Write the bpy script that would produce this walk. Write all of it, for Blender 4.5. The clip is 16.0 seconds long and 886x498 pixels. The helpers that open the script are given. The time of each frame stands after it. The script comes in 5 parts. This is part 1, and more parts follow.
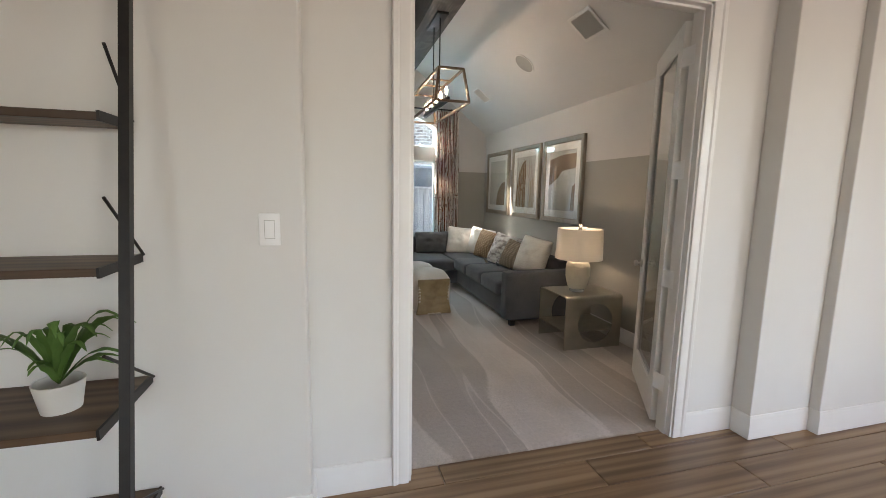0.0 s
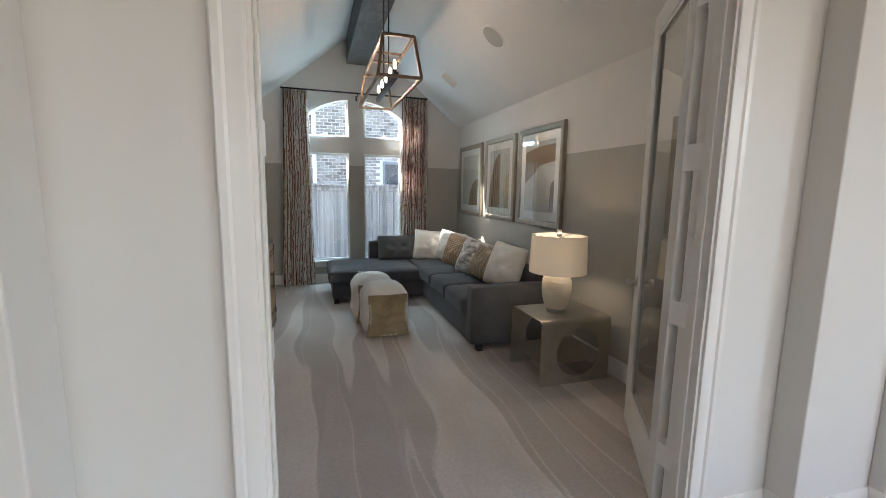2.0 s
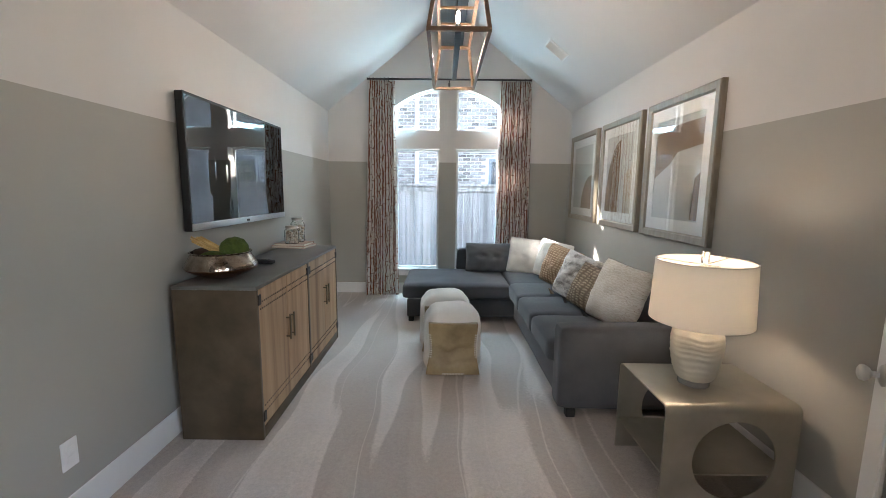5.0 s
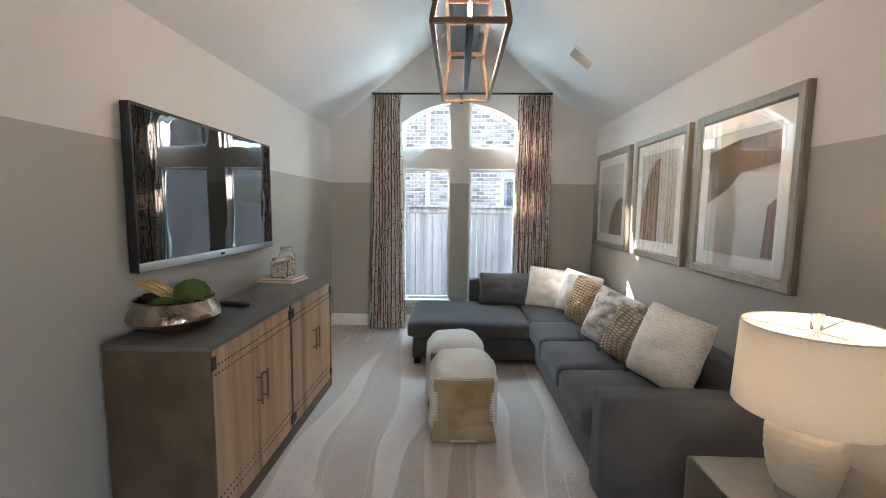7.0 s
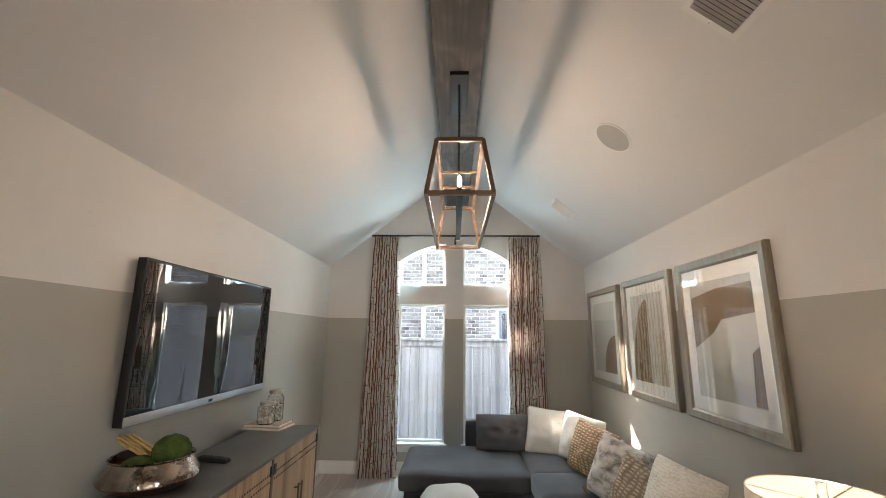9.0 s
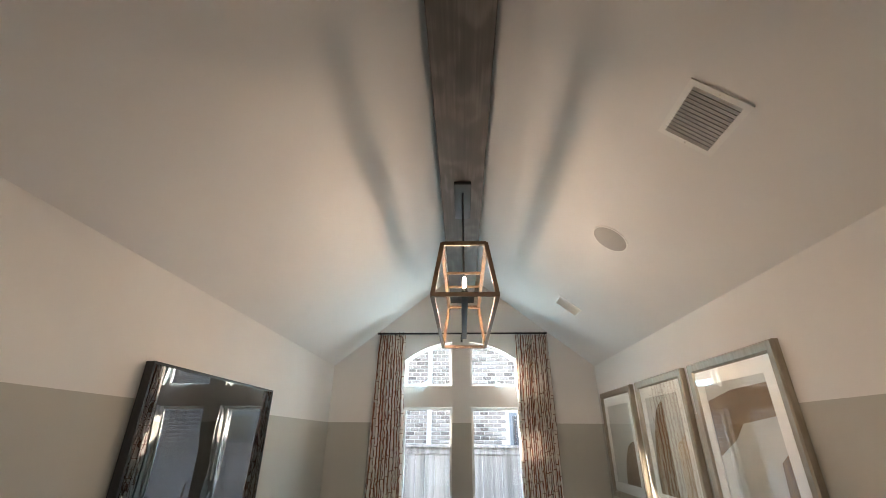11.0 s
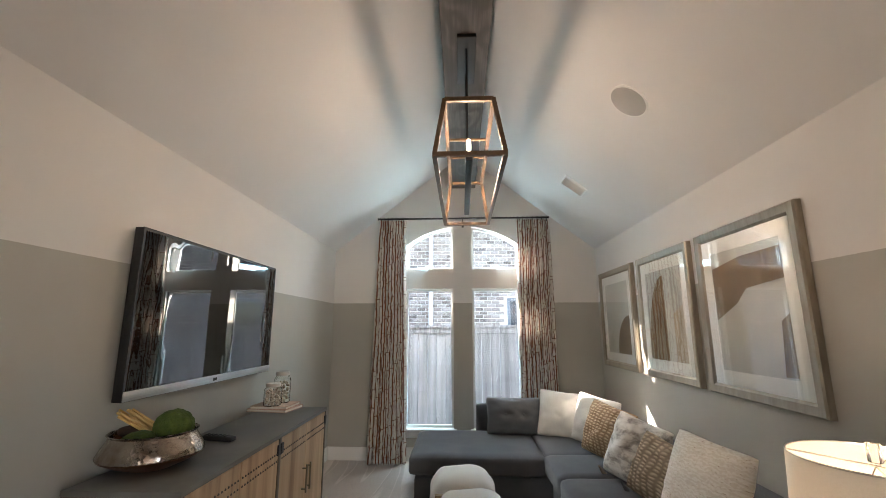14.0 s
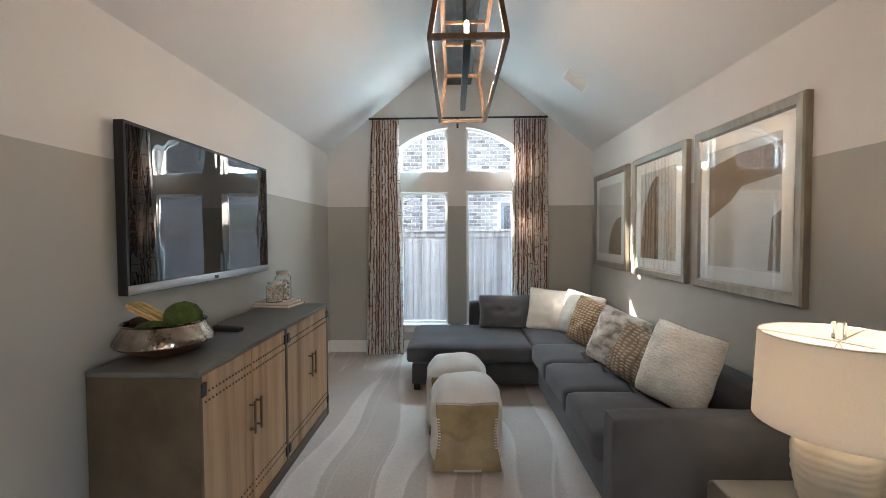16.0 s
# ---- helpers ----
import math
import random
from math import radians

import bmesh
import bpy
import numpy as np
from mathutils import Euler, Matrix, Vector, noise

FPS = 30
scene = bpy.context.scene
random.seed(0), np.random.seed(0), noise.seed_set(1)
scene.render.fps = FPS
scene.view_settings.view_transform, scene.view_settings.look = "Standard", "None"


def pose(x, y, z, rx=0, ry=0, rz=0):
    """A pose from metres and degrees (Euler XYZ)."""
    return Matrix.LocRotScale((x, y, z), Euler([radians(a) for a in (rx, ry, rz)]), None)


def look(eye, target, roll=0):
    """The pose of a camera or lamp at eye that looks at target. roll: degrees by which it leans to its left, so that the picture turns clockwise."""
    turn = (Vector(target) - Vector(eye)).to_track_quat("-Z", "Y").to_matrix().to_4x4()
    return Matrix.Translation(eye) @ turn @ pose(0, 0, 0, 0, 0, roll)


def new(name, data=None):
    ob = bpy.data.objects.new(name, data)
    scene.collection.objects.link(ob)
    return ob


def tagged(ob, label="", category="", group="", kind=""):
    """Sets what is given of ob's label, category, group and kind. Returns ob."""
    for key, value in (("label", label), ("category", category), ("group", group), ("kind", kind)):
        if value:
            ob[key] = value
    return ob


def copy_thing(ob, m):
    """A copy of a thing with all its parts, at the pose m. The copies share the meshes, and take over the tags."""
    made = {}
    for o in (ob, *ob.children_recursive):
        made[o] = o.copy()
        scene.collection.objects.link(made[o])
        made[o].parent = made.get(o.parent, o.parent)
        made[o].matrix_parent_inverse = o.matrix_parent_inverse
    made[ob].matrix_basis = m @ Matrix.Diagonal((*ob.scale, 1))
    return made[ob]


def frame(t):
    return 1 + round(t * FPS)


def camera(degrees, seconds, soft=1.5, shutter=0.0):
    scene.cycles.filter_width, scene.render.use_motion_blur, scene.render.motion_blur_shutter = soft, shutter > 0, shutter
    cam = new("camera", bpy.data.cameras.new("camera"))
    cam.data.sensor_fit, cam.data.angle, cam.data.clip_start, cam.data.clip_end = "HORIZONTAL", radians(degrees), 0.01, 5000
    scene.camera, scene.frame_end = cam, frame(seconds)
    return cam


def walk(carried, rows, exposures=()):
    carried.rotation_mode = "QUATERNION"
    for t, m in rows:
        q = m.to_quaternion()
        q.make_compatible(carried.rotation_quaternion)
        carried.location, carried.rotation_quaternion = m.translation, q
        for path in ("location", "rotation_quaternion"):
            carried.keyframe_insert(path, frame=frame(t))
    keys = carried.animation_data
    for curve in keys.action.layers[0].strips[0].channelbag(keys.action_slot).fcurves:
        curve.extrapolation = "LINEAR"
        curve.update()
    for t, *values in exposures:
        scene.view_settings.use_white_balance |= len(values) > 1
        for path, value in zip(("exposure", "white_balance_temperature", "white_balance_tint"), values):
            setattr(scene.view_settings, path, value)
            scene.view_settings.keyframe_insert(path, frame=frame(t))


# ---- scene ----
cam = camera(93.7, 16.0, soft=0.75)
PATH = [
    (0, (-1.096, -0.988, 1.394), (-0.572, 0.923, 1.12), 1.0),
    (0.5, (-0.993, -0.81, 1.392), (-0.443, 1.093, 1.117), 1.0),
    (1, (-0.89, -0.632, 1.39), (-0.314, 1.263, 1.114), 1.1),
    (1.5, (-0.773, -0.475, 1.391), (-0.187, 1.418, 1.116), 1.0),
    (2, (-0.603, -0.333, 1.394), (-0.021, 1.56, 1.115), 0.9),
    (2.5, (-0.439, -0.21, 1.393), (0.107, 1.693, 1.112), 0.8),
    (3, (-0.342, -0.016, 1.379), (0.128, 1.907, 1.097), 0.8),
    (3.5, (-0.273, 0.138, 1.378), (0.075, 2.088, 1.098), 0.8),
    (4, (-0.162, 0.28, 1.374), (0.034, 2.251, 1.095), 0.7),
    (4.5, (-0.075, 0.38, 1.376), (-0.014, 2.359, 1.095), 0.7),
    (7, (-0.022, 1.024, 1.445), (-0.092, 3.013, 1.248), 0.6),
    (7.5, (-0.019, 1.036, 1.477), (-0.083, 3.032, 1.378), 0.6),
    (8, (-0.014, 1.013, 1.511), (-0.076, 3.011, 1.554), 0.6),
    (8.5, (-0.008, 0.976, 1.538), (-0.066, 2.963, 1.755), 0.7),
    (9, (-0.001, 0.932, 1.557), (-0.06, 2.891, 1.958), 0.6),
    (9.5, (0.004, 0.886, 1.571), (-0.062, 2.8, 2.146), 0.6),
    (10, (0.005, 0.852, 1.579), (-0.069, 2.714, 2.305), 0.6),
    (12.5, (-0.007, 0.958, 1.527), (-0.098, 2.763, 2.386), 0.3),
    (13, (-0.008, 1.003, 1.499), (-0.1, 2.865, 2.224), 0.2),
    (13.5, (-0.018, 1.036, 1.469), (-0.106, 2.956, 2.024), -0.0),
    (14, (-0.027, 1.057, 1.442), (-0.112, 3.02, 1.817), -0.1),
    (14.5, (-0.036, 1.069, 1.417), (-0.115, 3.056, 1.63), -0.2),
    (15, (-0.042, 1.075, 1.399), (-0.112, 3.072, 1.485), -0.4),
    (15.5, (-0.043, 1.075, 1.391), (-0.105, 3.074, 1.383), -0.3),
    (16, (-0.042, 1.074, 1.392), (-0.097, 3.072, 1.326), -0.3),
]
walk(cam, [(t, look(eye, target, roll)) for t, eye, target, roll in PATH],
     exposures=[(0, 3.88, 6550, 14), (2.5, 3.76, 6150, 14), (4.5, 4.33, 6050, 14), (7, 4.30, 6350, 17),
                (10, 4.2, 6850, 17), (12.5, 4.2, 6850, 17), (14.5, 4.12, 6650, 17), (16, 4.18, 6450, 17)])

# ---- plan (metres) ----
XL, XR = -1.55, 1.57            # side walls of the room
YD0, YD1, YW = 0.83, 0.935, 6.0  # door wall (hall face, room face), window wall
EAVE, RIDGE, XC = 2.368, 3.60, 0.01
UP0 = 2.14                      # foot of the arched upper windows
PAINT = 1.737                   # height of the paint line
DOOR_W, DOOR_E, DOOR_H = -0.758, 0.806, 2.37  # west and east side and height of the doorway

# ---- world, sun, lights ----
SUN_DIR = Vector((1.57, -1.0, -0.90)).normalized()
world = bpy.data.worlds.new("world")
scene.world = world
world.use_nodes = True
wn = world.node_tree.nodes
sky = wn.new("ShaderNodeTexSky")
sky.sky_type = "NISHITA"
sky.sun_disc = False
sky.sun_elevation = math.asin(-SUN_DIR.z)
sky.sun_rotation = math.atan2(-SUN_DIR.x, -SUN_DIR.y)
wn["Background"].inputs["Strength"].default_value = 0.12
world.node_tree.links.new(sky.outputs[0], wn["Background"].inputs["Color"])


def lamp(name, kind, m, energy, color, **settings):
    data = bpy.data.lights.new(name, kind)
    data.energy, data.color = energy, color
    for key, value in settings.items():
        if key == "size":
            data.size = value
        elif key == "size_y":
            data.shape, data.size_y = "RECTANGLE", value
        elif key == "angle":
            data.angle = value
        elif key == "radius":
            data.shadow_soft_size = value
    ob = new(name, data)
    ob.matrix_world = m
    return ob


lamp("sun", "SUN", look((0, 0, 0), SUN_DIR), 2.4, (1.0, 0.93, 0.82), angle=radians(0.5))
# Added area lamps: on the transoms, outside the windows, and in made-up hall openings
LAMP_W, BULB_GLOW = 0.55, 22.0
# Lamps lying on the transoms, out of sight, added to tint the nearby ceiling cyan
for wx, aim, watts in ((-0.405, -0.12, 0.30), (0.385, 0.12, 0.20)):
    lamp("transom_fill_lamp", "AREA", look((wx, 6.035, UP0 + 0.03), (wx + aim, 5.985, UP0 + 0.10)), watts, (0.38, 0.80, 1.0), size=0.46, size_y=0.075)
# Unseen panels above and below the windows, added to carry sky and ground light
lamp("sky_fill_panel", "AREA", look((-0.01, 6.48, 2.98), (-0.01, 5.9, 2.2)), 8.0, (0.60, 0.88, 1.0), size=1.45, size_y=0.42)
lamp("ground_fill_panel", "AREA", look((-0.01, 6.48, 0.06), (-0.01, 6.1, 0.8)), 1.6, (0.42, 0.83, 1.0), size=1.45, size_y=0.42)
# Fill lamps in openings that are made up, to brighten hall and room
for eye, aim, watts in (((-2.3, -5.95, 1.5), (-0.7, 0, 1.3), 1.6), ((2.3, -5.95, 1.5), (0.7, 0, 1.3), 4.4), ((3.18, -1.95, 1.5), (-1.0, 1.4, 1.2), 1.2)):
    lamp("hall_fill_lamp", "AREA", look(eye, aim), watts, (1.0, 0.84, 0.73), size=1.3, size_y=1.8)


# ---- materials ----
def material(name, rough=0.6, metal=0.0):
    mat = bpy.data.materials.new(name)
    mat.use_nodes = True
    nt = mat.node_tree
    bsdf = nt.nodes["Principled BSDF"]
    bsdf.inputs["Roughness"].default_value = rough
    bsdf.inputs["Metallic"].default_value = metal
    return mat, nt, bsdf


def coords(nt, scale=(1, 1, 1), kind="Object"):
    tc = nt.nodes.new("ShaderNodeTexCoord")
    mp = nt.nodes.new("ShaderNodeMapping")
    mp.inputs["Scale"].default_value = scale
    nt.links.new(tc.outputs[kind], mp.inputs["Vector"])
    return mp.outputs[0]


def noise_tex(nt, vec, scale, detail=3.0, rough=0.55):
    n = nt.nodes.new("ShaderNodeTexNoise")
    n.inputs["Scale"].default_value, n.inputs["Detail"].default_value, n.inputs["Roughness"].default_value = scale, detail, rough
    nt.links.new(vec, n.inputs["Vector"])
    return n.outputs["Fac"]


def ramp(nt, fac, stops):
    r = nt.nodes.new("ShaderNodeValToRGB")
    while len(r.color_ramp.elements) < len(stops):
        r.color_ramp.elements.new(0.5)
    for e, (p, c) in zip(r.color_ramp.elements, stops):
        e.position, e.color = p, (*c, 1)
    nt.links.new(fac, r.inputs[0])
    return r.outputs[0]


def mixed(nt, fac, a, b, mode="MIX"):
    m = nt.nodes.new("ShaderNodeMix")
    m.data_type, m.blend_type = "RGBA", mode
    for sock, v in ((m.inputs[0], fac), (m.inputs[6], a), (m.inputs[7], b)):
        if isinstance(v, (int, float)):
            sock.default_value = v
        elif isinstance(v, tuple):
            sock.default_value = (*v, 1)
        else:
            nt.links.new(v, sock)
    return m.outputs[2]


def maths(nt, op, a, b=0.0, c=None):
    m = nt.nodes.new("ShaderNodeMath")
    m.operation = op
    for i, v in enumerate((a, b) if c is None else (a, b, c)):
        if isinstance(v, (int, float)):
            m.inputs[i].default_value = v
        else:
            nt.links.new(v, m.inputs[i])
    return m.outputs[0]


def bump(nt, bsdf, height, strength=0.2, distance=0.004):
    b = nt.nodes.new("ShaderNodeBump")
    b.inputs["Strength"].default_value, b.inputs["Distance"].default_value = strength, distance
    nt.links.new(height, b.inputs["Height"])
    nt.links.new(b.outputs[0], bsdf.inputs["Normal"])


def surface(name, a, b, scale=8.0, rough=0.6, metal=0.0, stretch=(1, 1, 1), fine=120.0, relief=0.15, depth=0.002, rough_var=0.12, detail=4.0):
    """Two tones at a broad scale, a fine grain in the relief and an uneven gloss."""
    mat, nt, bsdf = material(name, rough, metal)
    v = coords(nt, stretch)
    broad = noise_tex(nt, v, scale, detail)
    nt.links.new(ramp(nt, broad, ((0.3, a), (0.7, b))), bsdf.inputs["Base Color"])
    grain = noise_tex(nt, v, fine, 2.0)
    bump(nt, bsdf, grain, relief, depth)
    nt.links.new(maths(nt, "MULTIPLY_ADD", broad, rough_var, rough - rough_var / 2), bsdf.inputs["Roughness"])
    return mat


def wall_paint(name, low, high):
    """Matt paint, one tone below the line and another above, with a light roller texture."""
    mat, nt, bsdf = material(name, 0.62)
    g = nt.nodes.new("ShaderNodeNewGeometry")
    s = nt.nodes.new("ShaderNodeSeparateXYZ")
    nt.links.new(g.outputs["Position"], s.inputs[0])
    wob = noise_tex(nt, g.outputs["Position"], 40.0, 2.0)
    z = maths(nt, "ADD", s.outputs[2], maths(nt, "MULTIPLY", wob, 0.003))
    up = maths(nt, "GREATER_THAN", z, PAINT)
    base = mixed(nt, up, low, high)
    broad = noise_tex(nt, g.outputs["Position"], 1.3, 4.0)
    tint = ramp(nt, broad, ((0.3, (0.94, 0.94, 0.94)), (0.7, (1.0, 1.0, 1.0))))
    nt.links.new(mixed(nt, 1.0, base, tint, "MULTIPLY"), bsdf.inputs["Base Color"])
    bump(nt, bsdf, noise_tex(nt, g.outputs["Position"], 260.0, 3.0), 0.12, 0.0015)
    return mat


GREY, WHITE = (0.415, 0.400, 0.355), (0.70, 0.68, 0.65)
M = {}
M["wall"] = wall_paint("two_tone_wall_paint", GREY, WHITE)
M["ceiling"] = surface("ceiling_paint", (0.65, 0.637, 0.618), (0.69, 0.676, 0.655), 1.2, 0.75, relief=0.15, fine=220)
M["hall_wall"] = surface("hall_wall_paint", (0.68, 0.665, 0.635), (0.72, 0.705, 0.675), 1.1, 0.6, relief=0.12, fine=240)
M["trim"] = surface("white_semi_gloss_paint", (0.76, 0.75, 0.725), (0.80, 0.79, 0.765), 3.0, 0.32, relief=0.05)
M["frame_white"] = surface("white_window_vinyl", (0.72, 0.74, 0.74), (0.76, 0.77, 0.77), 3.0, 0.35, relief=0.03)


# ---- mesh helpers ----
def link_mesh(name, bm, mat, parent=None, label="", smooth=False, angle=35):
    me = bpy.data.meshes.new(name)
    bmesh.ops.recalc_face_normals(bm, faces=bm.faces)
    for f in bm.faces:
        f.smooth = smooth
    bm.to_mesh(me)
    bm.free()
    if smooth:
        me.set_sharp_from_angle(angle=radians(angle))
    me.materials.append(mat)
    ob = new(name, me)
    if parent is not None:
        ob.parent = parent
        ob.matrix_parent_inverse = BASE.get(parent.name, Matrix.Identity(4)).inverted()
    return tagged(ob, label)


BASE = {}  # where each thing stands; its parts are built in the room's own space


def part(name, bm, mat, parent, label="", smooth=True, angle=35):
    """A bmesh as ONE mesh object under a thing or a part, in the room's space."""
    return link_mesh(name, bm, mat, parent, label, smooth, angle)


def thing(name, label, category, m=None, group="", kind=""):
    ob = new(name)
    ob.empty_display_size = 0.1
    m = m if m is not None else Matrix.Identity(4)
    ob.matrix_basis = m
    BASE[ob.name] = m.copy()
    return tagged(ob, label, category, group, kind)


def box(bm, x0, x1, y0, y1, z0, z1, bevel=0.0, seg=2):
    r = bmesh.ops.create_cube(bm, size=1.0)
    vs = r["verts"]
    for v in vs:
        v.co = Vector(((x0 + x1) / 2 + v.co.x * (x1 - x0), (y0 + y1) / 2 + v.co.y * (y1 - y0), (z0 + z1) / 2 + v.co.z * (z1 - z0)))
    if bevel:
        es = list({e for v in vs for e in v.link_edges})
        bmesh.ops.bevel(bm, geom=es, offset=bevel, segments=seg, profile=0.5, affect="EDGES")
    return bm


def boxed(*args, **kw):
    return box(bmesh.new(), *args, **kw)


def prism(bm, outline, axis, a, b, holes=()):
    """A plate with an outline (u, v) and holes, between a and b along an axis; u, v are the other two axes in order."""
    def place(u, v, w):
        return {"x": (w, u, v), "y": (u, w, v), "z": (u, v, w)}[axis]
    loops = [outline, *holes]
    edges, rings = [], []
    for loop in loops:
        vs = [bm.verts.new(place(u, v, a)) for u, v in loop]
        rings.append(vs)
        edges += [bm.edges.new((vs[i], vs[(i + 1) % len(vs)])) for i in range(len(vs))]
    fill = bmesh.ops.triangle_fill(bm, use_beauty=True, use_dissolve=False, edges=edges)
    faces = [g for g in fill["geom"] if isinstance(g, bmesh.types.BMFace)]
    ext = bmesh.ops.extrude_face_region(bm, geom=faces)
    shift = Vector(place(0, 0, b - a)) if axis != "z" else Vector((0, 0, b - a))
    for g in ext["geom"]:
        if isinstance(g, bmesh.types.BMVert):
            g.co += shift
    return bm


def lathe(bm, profile, n=32, centre=(0, 0), cap=True):
    """Turned about z: profile of (radius, z) from the bottom up."""
    rings = []
    for r, z in profile:
        if r < 1e-5:
            rings.append([bm.verts.new((centre[0], centre[1], z))])
        else:
            rings.append([bm.verts.new((centre[0] + r * math.cos(2 * math.pi * i / n), centre[1] + r * math.sin(2 * math.pi * i / n), z)) for i in range(n)])
    for p, q in zip(rings, rings[1:]):
        for i in range(n):
            a, b = p[i % len(p)], p[(i + 1) % len(p)]
            c, d = q[(i + 1) % len(q)], q[i % len(q)]
            f = [v for k, v in enumerate((a, b, c, d)) if v not in (a, b, c, d)[:k]]
            if len(f) > 2:
                bm.faces.new(f)
    if cap:
        for ring in (rings[0], rings[-1]):
            if len(ring) > 2:
                bm.faces.new(ring)
    return bm


def tube(bm, points, radius, n=8, cap=True):
    """A round bar along a line of points."""
    pts = [Vector(p) for p in points]
    rings = []
    for i, p in enumerate(pts):
        d = (pts[min(i + 1, len(pts) - 1)] - pts[max(i - 1, 0)]).normalized()
        u = d.orthogonal().normalized() if i == 0 else (u - d * u.dot(d)).normalized()
        w = d.cross(u)
        rings.append([bm.verts.new(p + radius * (math.cos(2 * math.pi * k / n) * u + math.sin(2 * math.pi * k / n) * w)) for k in range(n)])
    for a, b in zip(rings, rings[1:]):
        for k in range(n):
            bm.faces.new((a[k], a[(k + 1) % n], b[(k + 1) % n], b[k]))
    if cap:
        bm.faces.new(rings[0])
        bm.faces.new(rings[-1])
    return bm


def bar(bm, p, q, w, h=None, up=(0, 0, 1)):
    """A square bar from p to q."""
    p, q = Vector(p), Vector(q)
    h = h or w
    d = (q - p).normalized()
    s = d.cross(Vector(up))
    s = (s if s.length > 1e-4 else d.cross(Vector((1, 0, 0)))).normalized()
    t = s.cross(d)
    vs = [[bm.verts.new(o + s * a * w / 2 + t * b * h / 2) for a, b in ((-1, -1), (1, -1), (1, 1), (-1, 1))] for o in (p, q)]
    for k in range(4):
        bm.faces.new((vs[0][k], vs[0][(k + 1) % 4], vs[1][(k + 1) % 4], vs[1][k]))
    bm.faces.new(vs[0])
    bm.faces.new(vs[1])
    return bm


def sweep(bm, profile, line, closed=False):
    """A moulding: profile of (out, up) carried along a level line of (x, y) points, out to the line's left."""
    n = len(line)
    rings = []
    for i, (x, y) in enumerate(line):
        a = Vector(line[i - 1]) if i > 0 or closed else None
        b = Vector(line[(i + 1) % n]) if i < n - 1 or closed else None
        p = Vector((x, y))
        dirs = [d.normalized() for d in ((p - a) if a is not None else None, (b - p) if b is not None else None) if d is not None]
        nrm = [Vector((-d.y, d.x)) for d in dirs]
        m = sum(nrm, Vector((0, 0))).normalized()
        k = 1 / max(0.3, m.dot(nrm[0]))
        rings.append([bm.verts.new((x + m.x * o * k, y + m.y * o * k, z)) for o, z in profile])
    for a, b in zip(rings, rings[1:]):
        for k in range(len(profile)):
            j = (k + 1) % len(profile)
            bm.faces.new((a[k], a[j], b[j], b[k]))
    bm.faces.new(rings[0])
    bm.faces.new(rings[-1])
    return bm


# ---- structure: the room ----
def arch_z(x):
    """The arched head of the window, one segment of a circle over both lights."""
    return 1.565 + math.sqrt(max(0.0, 1.10 ** 2 - (x + 0.01) ** 2))


WIN = [(-0.69, -0.12), (0.10, 0.67)]
LOW = (0.33, 1.905)


def upper_outline(x0, x1, grow=0.0):
    pts = [(x0 - grow, UP0 - grow), (x1 + grow, UP0 - grow)]
    n = 10
    for i in range(n + 1):
        x = x1 + (x0 - x1) * i / n
        pts.append((x + grow * (1 if i == 0 else -1 if i == n else 0), arch_z(x) + grow))
    return pts


def gable(x0, x1):
    return [(x0, 0), (x1, 0), (x1, EAVE), (XC, RIDGE), (x0, EAVE)]


def rect(x0, x1, z0, z1):
    return [(x0, z0), (x1, z0), (x1, z1), (x0, z1)]


holes = [rect(x0, x1, *LOW) for x0, x1 in WIN] + [upper_outline(x0, x1) for x0, x1 in WIN]
wall_window = tagged(link_mesh("wall_north", prism(bmesh.new(), gable(XL, XR), "y", YW, YW + 0.16, holes), M["wall"]), "gable wall painted grey below and off-white above", "wall", kind="structure")
tagged(link_mesh("wall_west", boxed(XL - 0.14, XL, YD1, YW + 0.16, 0, EAVE + 0.1), M["wall"]), "side wall painted grey below and off-white above", "wall", kind="structure")
tagged(link_mesh("wall_east", boxed(XR, XR + 0.14, YD1, YW + 0.16, 0, EAVE + 0.1), M["wall"]), "side wall painted grey below and off-white above", "wall", kind="structure")
doorway = [(DOOR_W, 0), (DOOR_W, DOOR_H), (DOOR_E, DOOR_H), (DOOR_E, 0)]
MW = (YD0 + YD1) / 2
tagged(link_mesh("wall_south", prism(bmesh.new(), [(-1.69, 0), *doorway, (1.71, 0), (1.71, EAVE), (XC, RIDGE + 0.1), (-1.69, EAVE)], "y", MW, YD1), M["wall"]), "door wall painted grey below and off-white above", "wall", kind="structure")
tagged(link_mesh("wall_hall_north", prism(bmesh.new(), [(-3.2, 0), *doorway, (3.2, 0), (3.2, 2.95), (-3.2, 2.95)], "y", YD0, MW), M["hall_wall"]), "off-white painted hall wall with a double doorway", "wall", kind="structure")
# stepped sides of the hall's recess
for name, x0, x1, y in (("wall_step_west", -3.2, -1.19, 0.67), ("wall_step_east", 1.23, 3.2, 0.71), ("wall_step_far_east", 1.69, 3.2, 0.65)):
    tagged(link_mesh(name, boxed(x0, x1, y, 0.832 if y != 0.65 else 0.712, 0, 2.949, bevel=0.006), M["hall_wall"]), "off-white painted hall wall with stepped corner", "wall", kind="structure")

